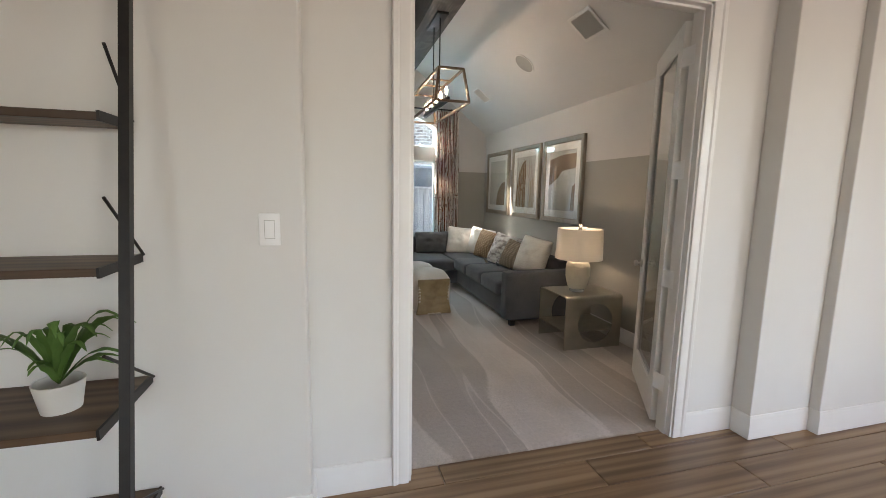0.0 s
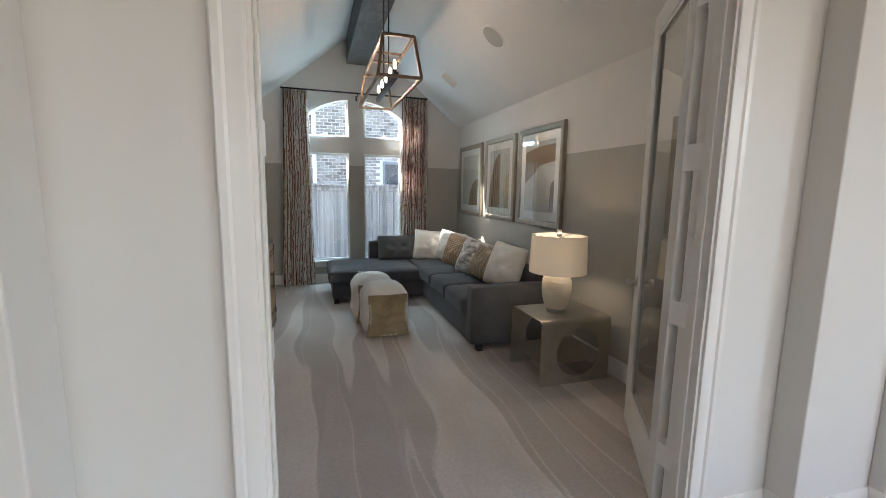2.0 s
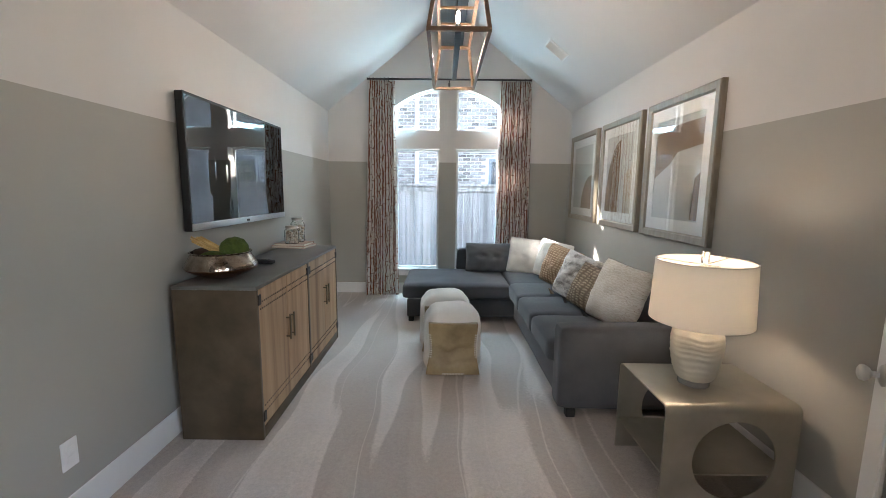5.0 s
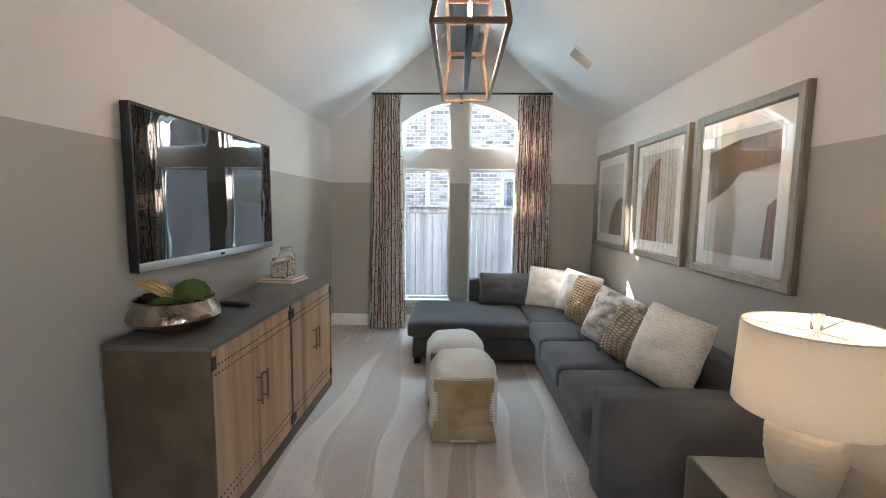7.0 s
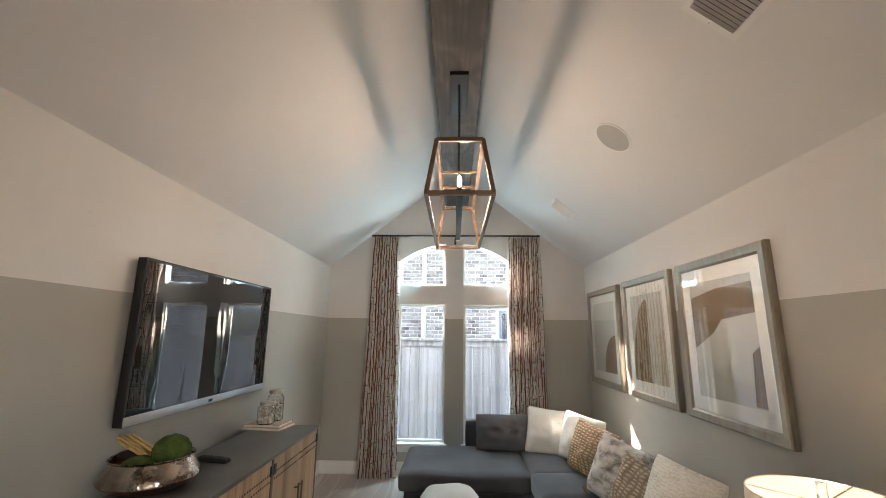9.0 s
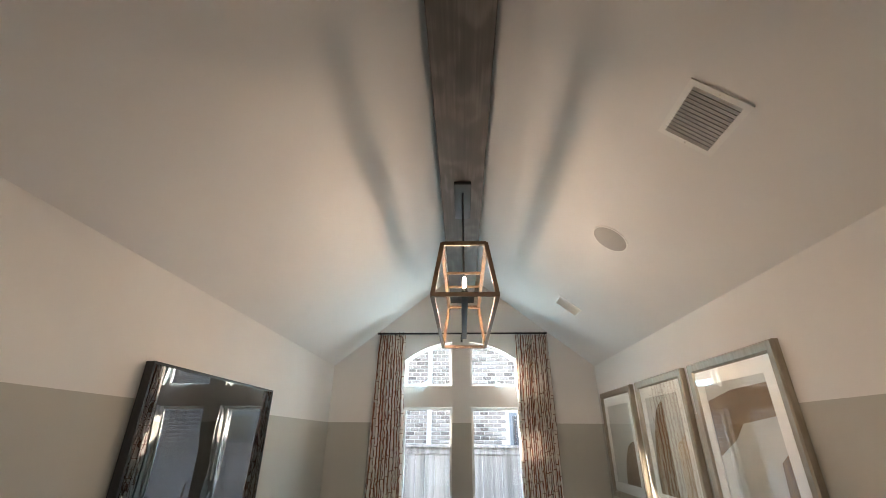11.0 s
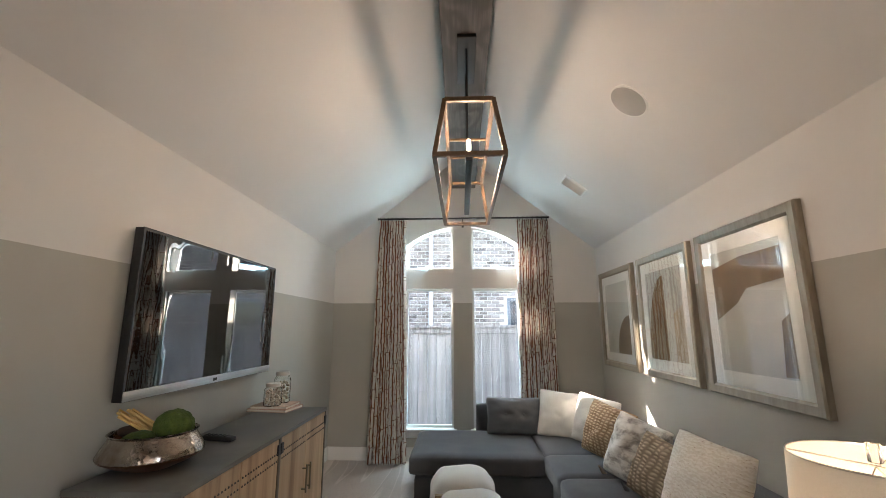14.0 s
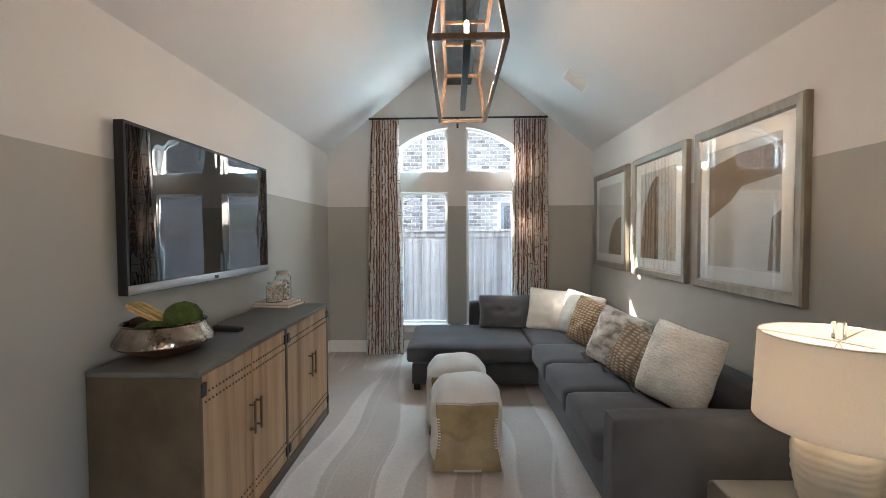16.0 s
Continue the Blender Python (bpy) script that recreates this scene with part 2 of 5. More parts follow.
bm = bmesh.new()
slope = (RIDGE - EAVE) / (XR - XC)
for xa, xb in ((XL - 0.14, XC), (XR + 0.14, XC)):
    za = RIDGE - abs(xa - XC) * slope
    vs = [bm.verts.new((x, y, z)) for x, z in ((xa, za), (xb, RIDGE), (xb, RIDGE + 0.15), (xa, za + 0.15)) for y in (YD1 - 0.05, YW + 0.16)]
    for f in ((0, 1, 3, 2), (2, 3, 5, 4), (4, 5, 7, 6), (6, 7, 1, 0), (0, 2, 4, 6), (1, 3, 5, 7)):
        bm.faces.new([vs[k] for k in f])
tagged(link_mesh("ceiling", bm, M["ceiling"]), "vaulted ceiling painted off-white", "ceiling", kind="structure")

# hall: closed round and above; made-up lamp openings behind and beside the walker
tagged(link_mesh("ceiling_hall", boxed(-3.2, 3.2, -6.1, YD0, 2.95, 3.05), M["ceiling"]), "flat off-white hall ceiling", "ceiling", kind="structure")
tagged(link_mesh("wall_hall_west", boxed(-3.3, -3.2, -6.1, YD0, 0, 2.95), M["hall_wall"]), "off-white painted hall wall", "wall", kind="structure")
tagged(link_mesh("wall_hall_east", prism(bmesh.new(), rect(-6.1, YD0, 0, 2.95), "x", 3.2, 3.3, [rect(-2.65, -1.25, 0.55, 2.45)]), M["hall_wall"]), "off-white painted hall wall with an unseen opening for a fill lamp", "wall", kind="structure")
tagged(link_mesh("wall_hall_south", prism(bmesh.new(), rect(-3.3, 3.3, 0, 3.05), "y", -6.1, -5.98, [rect(-2.95, -1.65, 0.5, 2.5), rect(1.65, 2.95, 0.5, 2.5)]), M["hall_wall"]), "off-white painted hall wall with two unseen openings for fill lamps", "wall", kind="structure")

# ---- outdoors ground, one sheet ----
M["soil"] = surface("dry_grass_and_soil", (0.10, 0.085, 0.05), (0.16, 0.13, 0.075), 3.0, 0.95, relief=0.6, fine=60, depth=0.02)
bm = bmesh.new()
bmesh.ops.create_grid(bm, x_segments=2, y_segments=2, size=400)
for v in bm.verts:
    v.co.z = -0.16
tagged(link_mesh("ground", bm, M["soil"]), "dry grass and soil of the side yard", "ground", kind="structure")


# ---- materials of floor, wood, metal and cloth ----
def carpet_material():
    mat, nt, bsdf = material("cut_pile_carpet", 0.97)
    v = coords(nt)
    s = nt.nodes.new("ShaderNodeSeparateXYZ")
    nt.links.new(v, s.inputs[0])
    # combed tracks: a few broad pale strokes that bend and taper as they run down the room, crisp on one side, with thin lines between
    sway = noise_tex(nt, coords(nt, (0.25, 0.55, 1)), 1.0, 1.0)
    lean = maths(nt, "MULTIPLY_ADD", s.outputs[1], -0.03, s.outputs[0])
    u = maths(nt, "MULTIPLY_ADD", sway, 0.50, lean)

    def track(freq, drift, shift):
        c = nt.nodes.new("ShaderNodeCombineXYZ")
        nt.links.new(u, c.inputs[0])
        nt.links.new(maths(nt, "MULTIPLY_ADD", s.outputs[1], drift, shift), c.inputs[1])
        return noise_tex(nt, c.outputs[0], freq, 0.0, 0.3)

    ragged = maths(nt, "MULTIPLY_ADD", noise_tex(nt, v, 70.0, 3.0), 0.035, -0.0175)
    band = maths(nt, "ADD", track(3.6, 0.065, 2.3), ragged)
    saw = maths(nt, "FRACT", maths(nt, "MULTIPLY", maths(nt, "ADD", track(2.1, 0.06, 0.4), maths(nt, "MULTIPLY", ragged, 0.4)), 4.0))
    line = maths(nt, "ABSOLUTE", maths(nt, "SUBTRACT", maths(nt, "ADD", track(4.4, 0.045, 7.0), ragged), 0.5))
    stroke = ramp(nt, band, ((0.500, (0, 0, 0)), (0.518, (1, 1, 1)), (0.60, (0.75, 0.75, 0.75)), (0.75, (0.6, 0.6, 0.6))))
    nap = ramp(nt, saw, ((0.0, (0.22, 0.22, 0.22)), (0.5, (0.08, 0.08, 0.08)), (0.92, (0.0, 0.0, 0.0)), (1.0, (0.22, 0.22, 0.22))))
    thin = ramp(nt, line, ((0.005, (1, 1, 1)), (0.014, (0, 0, 0))))
    edge = mixed(nt, 1.0, nap, stroke, "LIGHTEN")
    edge = mixed(nt, maths(nt, "MULTIPLY", thin, 0.75), edge, (0.95, 0.95, 0.95))
    base = mixed(nt, edge, (0.57, 0.508, 0.462), (0.82, 0.750, 0.700))
    patch = noise_tex(nt, v, 2.2, 5.0)
    base = mixed(nt, 1.0, base, ramp(nt, patch, ((0.3, (0.90, 0.89, 0.88)), (0.7, (1, 1, 1)))), "MULTIPLY")
    tuft = maths(nt, "MULTIPLY_ADD", noise_tex(nt, v, 170.0, 3.0), 0.6, maths(nt, "MULTIPLY", noise_tex(nt, v, 48.0, 3.0), 0.4))
    base = mixed(nt, 1.0, base, ramp(nt, tuft, ((0.30, (0.72, 0.71, 0.70)), (0.66, (1, 1, 1)))), "MULTIPLY")
    nt.links.new(base, bsdf.inputs["Base Color"])
    bsdf.inputs["Sheen Weight"].default_value = 0.25
    bump(nt, bsdf, maths(nt, "ADD", tuft, maths(nt, "MULTIPLY", band, 1.4)), 0.55, 0.006)
    return mat


def wood(name, dark, mid, light, along, rough=0.5, scale=1.0, per_piece=False, relief=0.25):
    """Straight grain along an axis, with figure, fine pores and uneven tone."""
    mat, nt, bsdf = material(name, rough)
    st = [14.0 * scale] * 3
    st["xyz".index(along)] = 0.7 * scale
    v = coords(nt, tuple(st))
    if per_piece:
        info = nt.nodes.new("ShaderNodeObjectInfo")
        add = nt.nodes.new("ShaderNodeVectorMath")
        add.operation = "ADD"
        nt.links.new(v, add.inputs[0])
        sc = nt.nodes.new("ShaderNodeVectorMath")
        sc.operation = "SCALE"
        sc.inputs[0].default_value = (37, 53, 29)
        nt.links.new(info.outputs["Random"], sc.inputs["Scale"])
        nt.links.new(sc.outputs[0], add.inputs[1])
        v = add.outputs[0]
    figure = noise_tex(nt, v, 1.0, 6.0, 0.6)
    rings = nt.nodes.new("ShaderNodeTexWave")
    rings.wave_type = "BANDS"
    rings.bands_direction = {"x": "Y", "y": "X", "z": "X"}[along]
    rings.inputs["Scale"].default_value, rings.inputs["Distortion"].default_value, rings.inputs["Detail"].default_value = 0.35, 9.0, 3.0
    nt.links.new(v, rings.inputs["Vector"])
    f = maths(nt, "MULTIPLY_ADD", rings.outputs["Fac"], 0.2, maths(nt, "MULTIPLY", figure, 0.8))
    col = ramp(nt, f, ((0.32, dark), (0.5, mid), (0.68, light)))
    if per_piece:
        tone = ramp(nt, info.outputs["Random"], ((0.0, (0.80, 0.80, 0.80)), (1.0, (1.05, 1.03, 1.0))))
        col = mixed(nt, 1.0, col, tone, "MULTIPLY")
    nt.links.new(col, bsdf.inputs["Base Color"])
    bump(nt, bsdf, f, relief, 0.003)
    return mat


def cloth(name, a, b, thread=420.0, rough=0.92, relief=0.35, depth=0.0015, broad=5.0, sheen=0.15):
    """Woven cloth: crossed threads in colour and relief over a soft unevenness."""
    mat, nt, bsdf = material(name, rough)
    v = coords(nt)
    soft = noise_tex(nt, v, broad, 4.0)
    fleck = noise_tex(nt, v, thread, 2.0)
    col = ramp(nt, maths(nt, "MULTIPLY_ADD", fleck, 0.6, maths(nt, "MULTIPLY", soft, 0.4)), ((0.32, a), (0.68, b)))
    nt.links.new(col, bsdf.inputs["Base Color"])
    bsdf.inputs["Sheen Weight"].default_value = sheen
    bump(nt, bsdf, fleck, relief, depth)
    return mat


def plain_metal(name, a, b, rough, scale=6.0, stretch=(1, 1, 1), relief=0.05, fine=90.0):
    return surface(name, a, b, scale, rough, 1.0, stretch, fine, relief, 0.001, 0.15)


def glass(name, tint=(1, 1, 1), rough=0.0, ior=1.45):
    mat, nt, bsdf = material(name, rough)
    bsdf.inputs["Base Color"].default_value = (*tint, 1)
    bsdf.inputs["Transmission Weight"].default_value = 1.0
    bsdf.inputs["IOR"].default_value = ior
    return mat


M["carpet"] = carpet_material()
M["oak_floor"] = wood("brown_floor_planks", (0.17, 0.10, 0.055), (0.28, 0.18, 0.10), (0.38, 0.26, 0.155), "x", 0.36, 1.0, True, 0.15)


def beam_material():
    mat, nt, bsdf = material("grey_stained_beam", 0.7)
    v = coords(nt, (5.0, 0.55, 5.0))
    bend = noise_tex(nt, coords(nt, (2.0, 1.1, 2.0)), 1.6, 2.0)
    add = nt.nodes.new("ShaderNodeVectorMath")
    add.operation = "MULTIPLY_ADD"
    nt.links.new(bend, add.inputs[0])
    add.inputs[1].default_value = (0.9, 0.3, 0.7)
    nt.links.new(v, add.inputs[2])
    w = nt.nodes.new("ShaderNodeTexWave")
    w.wave_type, w.rings_direction = "RINGS", "Y"
    w.inputs["Scale"].default_value, w.inputs["Distortion"].default_value, w.inputs["Detail"].default_value = 2.4, 1.6, 3.0
    nt.links.new(add.outputs[0], w.inputs["Vector"])
    pores = noise_tex(nt, coords(nt, (60, 2.0, 60)), 1.0, 4.0)
    tone = noise_tex(nt, coords(nt, (3.0, 0.8, 3.0)), 1.0, 4.0)
    f = maths(nt, "MULTIPLY_ADD", w.outputs["Fac"], 0.15, maths(nt, "MULTIPLY_ADD", pores, 0.4, maths(nt, "MULTIPLY", tone, 0.45)))
    col = ramp(nt, f, ((0.30, (0.040, 0.035, 0.031)), (0.52, (0.068, 0.060, 0.053)), (0.70, (0.130, 0.115, 0.102))))
    nt.links.new(col, bsdf.inputs["Base Color"])
    bump(nt, bsdf, f, 0.3, 0.004)
    return mat


M["beam"] = beam_material()
M["glass"] = glass("window_glass", (0.97, 0.99, 0.98))
M["clear"] = glass("clear_acrylic", (0.98, 0.98, 0.97), 0.02, 1.49)
# Part-opaque pale acrylic: brightness put in for light caught in the clear foot
M["frosted"] = glass("milky_acrylic_foot", (0.93, 0.93, 0.91), 0.12, 1.49)
M["frosted"].node_tree.nodes["Principled BSDF"].inputs["Transmission Weight"].default_value = 0.62
M["black_iron"] = surface("black_iron", (0.012, 0.011, 0.011), (0.022, 0.02, 0.019), 20.0, 0.45, 0.3, relief=0.1)
M["nickel"] = plain_metal("satin_nickel", (0.55, 0.53, 0.50), (0.62, 0.60, 0.57), 0.28)
M["plate"] = surface("white_plastic_plate", (0.86, 0.86, 0.85), (0.88, 0.88, 0.87), 3.0, 0.35, relief=0.02)
# Weathered grey, cooled slightly in colour to suggest the bluish shade out there
M["fence"] = wood("weathered_cooled_fence_boards", (0.15, 0.138, 0.135), (0.23, 0.212, 0.210), (0.30, 0.280, 0.275), "z", 0.9, 0.6, True)
M["grout"] = surface("pale_mortar", (0.44, 0.42, 0.40), (0.50, 0.48, 0.46), 9.0, 0.95, relief=0.4)


def brick_material():
    mat, nt, bsdf = material("tumbled_whitewashed_brick", 0.92)
    v = coords(nt)
    info = nt.nodes.new("ShaderNodeObjectInfo")
    geo = nt.nodes.new("ShaderNodeNewGeometry")
    r = maths(nt, "FRACT", maths(nt, "ADD", info.outputs["Random"], geo.outputs["Random Per Island"]))
    col = ramp(nt, r, ((0.0, (0.21, 0.18, 0.16)), (0.3, (0.28, 0.25, 0.225)), (0.5, (0.16, 0.135, 0.12)), (0.66, (0.10, 0.084, 0.075)), (0.8, (0.24, 0.21, 0.19)), (1.0, (0.32, 0.295, 0.275))))
    wash = noise_tex(nt, v, 14.0, 5.0)
    col = mixed(nt, ramp(nt, wash, ((0.58, (0, 0, 0)), (0.76, (0.8, 0.8, 0.8)))), col, (0.36, 0.345, 0.325))
    nt.links.new(col, bsdf.inputs["Base Color"])
    bump(nt, bsdf, noise_tex(nt, v, 70.0, 4.0), 0.5, 0.006)
    return mat


M["brick"] = brick_material()

# ---- floor, trim, beam ----
bm = bmesh.new()
bmesh.ops.create_grid(bm, x_segments=60, y_segments=100, size=0.5)
for v in bm.verts:
    v.co.x, v.co.y = XL + (v.co.x + 0.5) * (XR - XL), 0.915 + (v.co.y + 0.5) * (YW - 0.915)
    v.co.z = 0.004 * (noise.noise(Vector((v.co.x * 6, v.co.y * 3, 0))) - 0.3)
    if v.co.y < 0.92:
        v.co.z = -0.012
tagged(link_mesh("floor_carpet", bm, M["carpet"], smooth=True, angle=80), "pale greige cut-pile carpet with vacuum tracks", "carpet", kind="structure")
tagged(link_mesh("floor_slab", boxed(-3.3, 3.3, -6.1, 6.16, -0.24, -0.03), M["grout"]), "slab under carpet and planks", "floor", kind="structure")

BASEP = [(0, 0), (0.016, 0), (0.016, 0.095), (0.011, 0.108), (0.011, 0.118), (0.005, 0.135), (0, 0.138)]
for name, line in (("baseboard", [(XL, YD1 + 0.02), (XL, YW), (XR, YW), (XR, YD1 + 0.02)][::-1]),
                   ("baseboard", [(DOOR_W - 0.076, YD0), (-1.19, YD0), (-1.19, 0.67), (-3.2, 0.67)]),
                   ("baseboard", [(3.2, 0.65), (1.69, 0.65), (1.69, 0.71), (1.23, 0.71), (1.23, YD0), (DOOR_E + 0.076, YD0)])):
    tagged(link_mesh(name, sweep(bmesh.new(), BASEP, line), M["trim"], smooth=True, angle=25), "white moulded baseboard", "baseboard", kind="structure")


def casing(y, out, name):
    """Moulded casing round the doorway on one face of the wall; out is the way it stands proud."""
    prof = [(0.0, 0.0), (0.0, 0.013), (0.012, 0.017), (0.05, 0.014), (0.058, 0.020), (0.075, 0.022), (0.080, 0.018), (0.080, 0.0)]
    bm = bmesh.new()
    path = [(DOOR_W + 0.006, 0, -1, 0), (DOOR_W + 0.006, DOOR_H - 0.006, -1, 1), (DOOR_E - 0.006, DOOR_H - 0.006, 1, 1), (DOOR_E - 0.006, 0, 1, 0)]
    rings = [[bm.verts.new((x + sx * u, y + out * w, z + sz * u)) for u, w in prof] for x, z, sx, sz in path]
    for a, b in zip(rings, rings[1:]):
        for k in range(len(prof)):
            j = (k + 1) % len(prof)
            bm.faces.new((a[k], a[j], b[j], b[k]))
    bm.faces.new(rings[0])
    bm.faces.new(rings[-1])
    return tagged(link_mesh(name, bm, M["trim"], smooth=True, angle=25), "white moulded door casing", "trim", kind="structure")


casing(YD0, -1, "trim_hall_casing")
casing(YD1, 1, "trim_room_casing")
# lining of the doorway with its stop
bm = bmesh.new()
for s, side in ((-1, DOOR_W), (1, DOOR_E)):
    box(bm, *sorted((side - s * 0.018, side + s * 0.002)), YD0 - 0.002, YD1 + 0.002, 0, DOOR_H)
    box(bm, *sorted((side - s * 0.028, side - s * 0.018)), YD1 - 0.075, YD1 - 0.040, 0, DOOR_H - 0.02, bevel=0.002, seg=1)
box(bm, DOOR_W, DOOR_E, YD0 - 0.002, YD1 + 0.002, DOOR_H - 0.018, DOOR_H + 0.002)
box(bm, DOOR_W, DOOR_E, YD1 - 0.075, YD1 - 0.040, DOOR_H - 0.03, DOOR_H - 0.018)
lining = tagged(link_mesh("trim_door_lining", bm, M["trim"]), "white painted door lining with stop", "trim", kind="structure")

for s, side, reach in ((-1, DOOR_W, 0.078), (1, DOOR_E, 0.052)):
    for z in (2.14, 1.535, 0.915, 0.29):
        part("hinge_leaf", boxed(*sorted((side - s * 0.0205, side - s * 0.018)), YD1 - 0.036, YD1 + reach, z - 0.05, z + 0.05, bevel=0.0008, seg=1), M["plate"], lining, "white painted hinge leaf")

beam = tagged(link_mesh("ceiling_beam", boxed(-0.133, 0.162, YD1, YW, 3.15, 3.57, bevel=0.006), M["beam"]), "dark grey stained timber ridge beam with visible grain", "beam", kind="structure")


# ---- windows ----
def window(name, x0, x1, outline, z0, z1, with_sill):
    w = thing(name, "white framed fixed window looking onto a brick house", "window", pose((x0 + x1) / 2, YW + 0.1, z0), kind="structure")
    inner = [(x0 + 0.028 + (x1 - x0 - 0.056) * (u - x0) / (x1 - x0), z0 + 0.028 + (v - z0) * (z1 - z0 - 0.056) / (z1 - z0)) for u, v in outline]
    part("window_frame", prism(bmesh.new(), outline, "y", YW + 0.075, YW + 0.125, [inner]), M["frame_white"], w, smooth=False)
    pane = part("pane", prism(bmesh.new(), inner, "y", YW + 0.098, YW + 0.104), M["glass"], w, "clear glass pane", smooth=False)
    pane.visible_shadow = False
    if with_sill:
        part("window_sill", boxed(x0 - 0.03, x1 + 0.03, YW - 0.03, YW + 0.075, z0 - 0.028, z0 + 0.003, bevel=0.005), M["trim"], w)
        part("apron", boxed(x0 - 0.01, x1 + 0.01, YW - 0.014, YW - 0.001, z0 - 0.09, z0 - 0.029, bevel=0.003), M["trim"], w)
    return w


for i, (x0, x1) in enumerate(WIN):
    window(f"window_{i + 1}", x0, x1, rect(x0, x1, *LOW), *LOW, True)
    window(f"window_{i + 3}", x0, x1, upper_outline(x0, x1), UP0, max(arch_z(x0), arch_z(x1)), False)


# ---- doors ----
def french_door(name, label, m):
    """A glazed leaf, hinged at x=0, that reaches to x=0.765; its faces lie at y=0 and y=-0.04."""
    d = thing(name, label, "door", Matrix.Identity(4), kind="structure")
    W, H, T = 0.765, DOOR_H - 0.03, 0.04
    z0 = 0.012
    for nm, args in (("stile", (0, 0.115, z0, H)), ("stile", (W - 0.115, W, z0, H)), ("rail", (0.115, W - 0.115, H - 0.115, H)), ("rail", (0.115, W - 0.115, z0, z0 + 0.21))):
        part(nm, boxed(args[0], args[1], -T, 0, args[2], args[3], bevel=0.002, seg=1), M["trim"], d)
    gx0, gx1, gz0, gz1 = 0.115, W - 0.115, z0 + 0.21, H - 0.115
    for y0, y1 in ((-0.010, -0.004), (-T + 0.004, -T + 0.010)):
        part("glazing_bead", prism(bmesh.new(), rect(gx0, gx1, gz0, gz1), "y", y0, y1, [rect(gx0 + 0.014, gx1 - 0.014, gz0 + 0.014, gz1 - 0.014)]), M["trim"], d, smooth=False)
    pane = part("pane", boxed(gx0, gx1, -T / 2 - 0.003, -T / 2 + 0.003, gz0, gz1), M["glass"], d, "clear glass pane", smooth=False)
    pane.visible_shadow = False
    for s in (0.0, -T):
        sg = 1 if s == 0.0 else -1
        knob = bmesh.new()
        lathe(knob, [(0.0, 0), (0.030, 0), (0.030, 0.004), (0.023, 0.008), (0.009, 0.011), (0.008, 0.026), (0.017, 0.031), (0.023, 0.041), (0.021, 0.050), (0.012, 0.055), (0.0, 0.056)], 24)
        bmesh.ops.transform(knob, matrix=pose(W - 0.06, s, 0.885) @ Matrix.Rotation(radians(-90 * sg), 4, "X"), verts=knob.verts)
        part("knob", knob, M["nickel"], d, "satin nickel knob with round rose", angle=60)
    for z in (2.14, 1.535, 0.915, 0.29):
        h = bmesh.new()
        box(h, -0.002, 0.0, -T, -0.006, z - 0.05, z + 0.05)
        for k in range(5):
            lathe(h, [(0.0065, z - 0.05 + k * 0.0204), (0.0065, z - 0.05 + k * 0.0204 + 0.0192)], 12, (-0.005, -T - 0.003))
        for dz in (-0.03, 0.0, 0.03):
            box(h, -0.0028, -0.002, -T / 2 - 0.004 + 0.008 * (dz == 0), -T / 2 + 0.004 + 0.008 * (dz == 0), z + dz - 0.004, z + dz + 0.004)
        part("hinge", h, M["plate"], d, "white painted butt hinge", angle=30)
    d.matrix_basis = m
    return d


right = french_door("door_1", "white glazed French door leaf standing open into the room", Matrix.Identity(4))
ang = 58.0
right.matrix_basis = pose(0.800, 1.002, 0, 0, 0, ang)
left = copy_thing(right, Matrix.Identity(4))
left.name = "door_2"
left.matrix_basis = pose(-0.768, 1.068, 0) @ Matrix.Diagonal((-1, 1, 1, 1)) @ pose(0, 0, 0, 0, 0, 5)
left["label"] = "white glazed French door leaf swung back towards the wall"


# ---- outdoors: fence and neighbouring house ----
GZ = -0.16
fence = thing("board_fence", "tall weathered board fence with a flat cap rail", "fence", pose(0, 7.8, GZ))
bm0 = boxed(-0.069, 0.069, -0.011, 0.011, GZ + 0.02, 1.45, bevel=0.003, seg=1)
first = part("board", bm0, M["fence"], fence, smooth=False)
first.matrix_basis = pose(-4.2, 7.8, 0)
for k in range(1, 60):
    b = first.copy()
    scene.collection.objects.link(b)
    b.matrix_basis = pose(-4.2 + k * 0.1425, 7.8 + random.uniform(-0.004, 0.004), random.uniform(-0.006, 0.006), 0, random.uniform(-0.15, 0.15), 0)
part("cap_rail", boxed(-4.35, 4.4, 7.735, 7.865, 1.45, 1.49, bevel=0.004), M["fence"], fence, smooth=False)
part("face_rail", boxed(-4.35, 4.4, 7.768, 7.788, 1.36, 1.449, bevel=0.003), M["fence"], fence, smooth=False)

# Wall height tuned for where the roof edge cuts the sun
HTOP = 3.75
M["mortar"] = surface("brick_mortar", (0.50, 0.485, 0.47), (0.56, 0.545, 0.53), 9.0, 0.95, relief=0.4)
house = thing("brick_house", "neighbouring house of whitewashed brick with a dark window", "house", pose(0, 9.0, GZ))
M["roof"] = surface("grey_roof_shingles", (0.08, 0.08, 0.085), (0.13, 0.125, 0.12), 12.0, 0.9, relief=0.6, fine=40)
HW = (0.84, 1.75, 0.9, 2.01)
part("wall", prism(bmesh.new(), rect(-9, 9, GZ, HTOP), "y", 9.008, 9.25, [rect(*HW)]), M["mortar"], house, smooth=False)
# Unseen roof, added to cut the sun that reaches the room's windows
bm = bmesh.new()
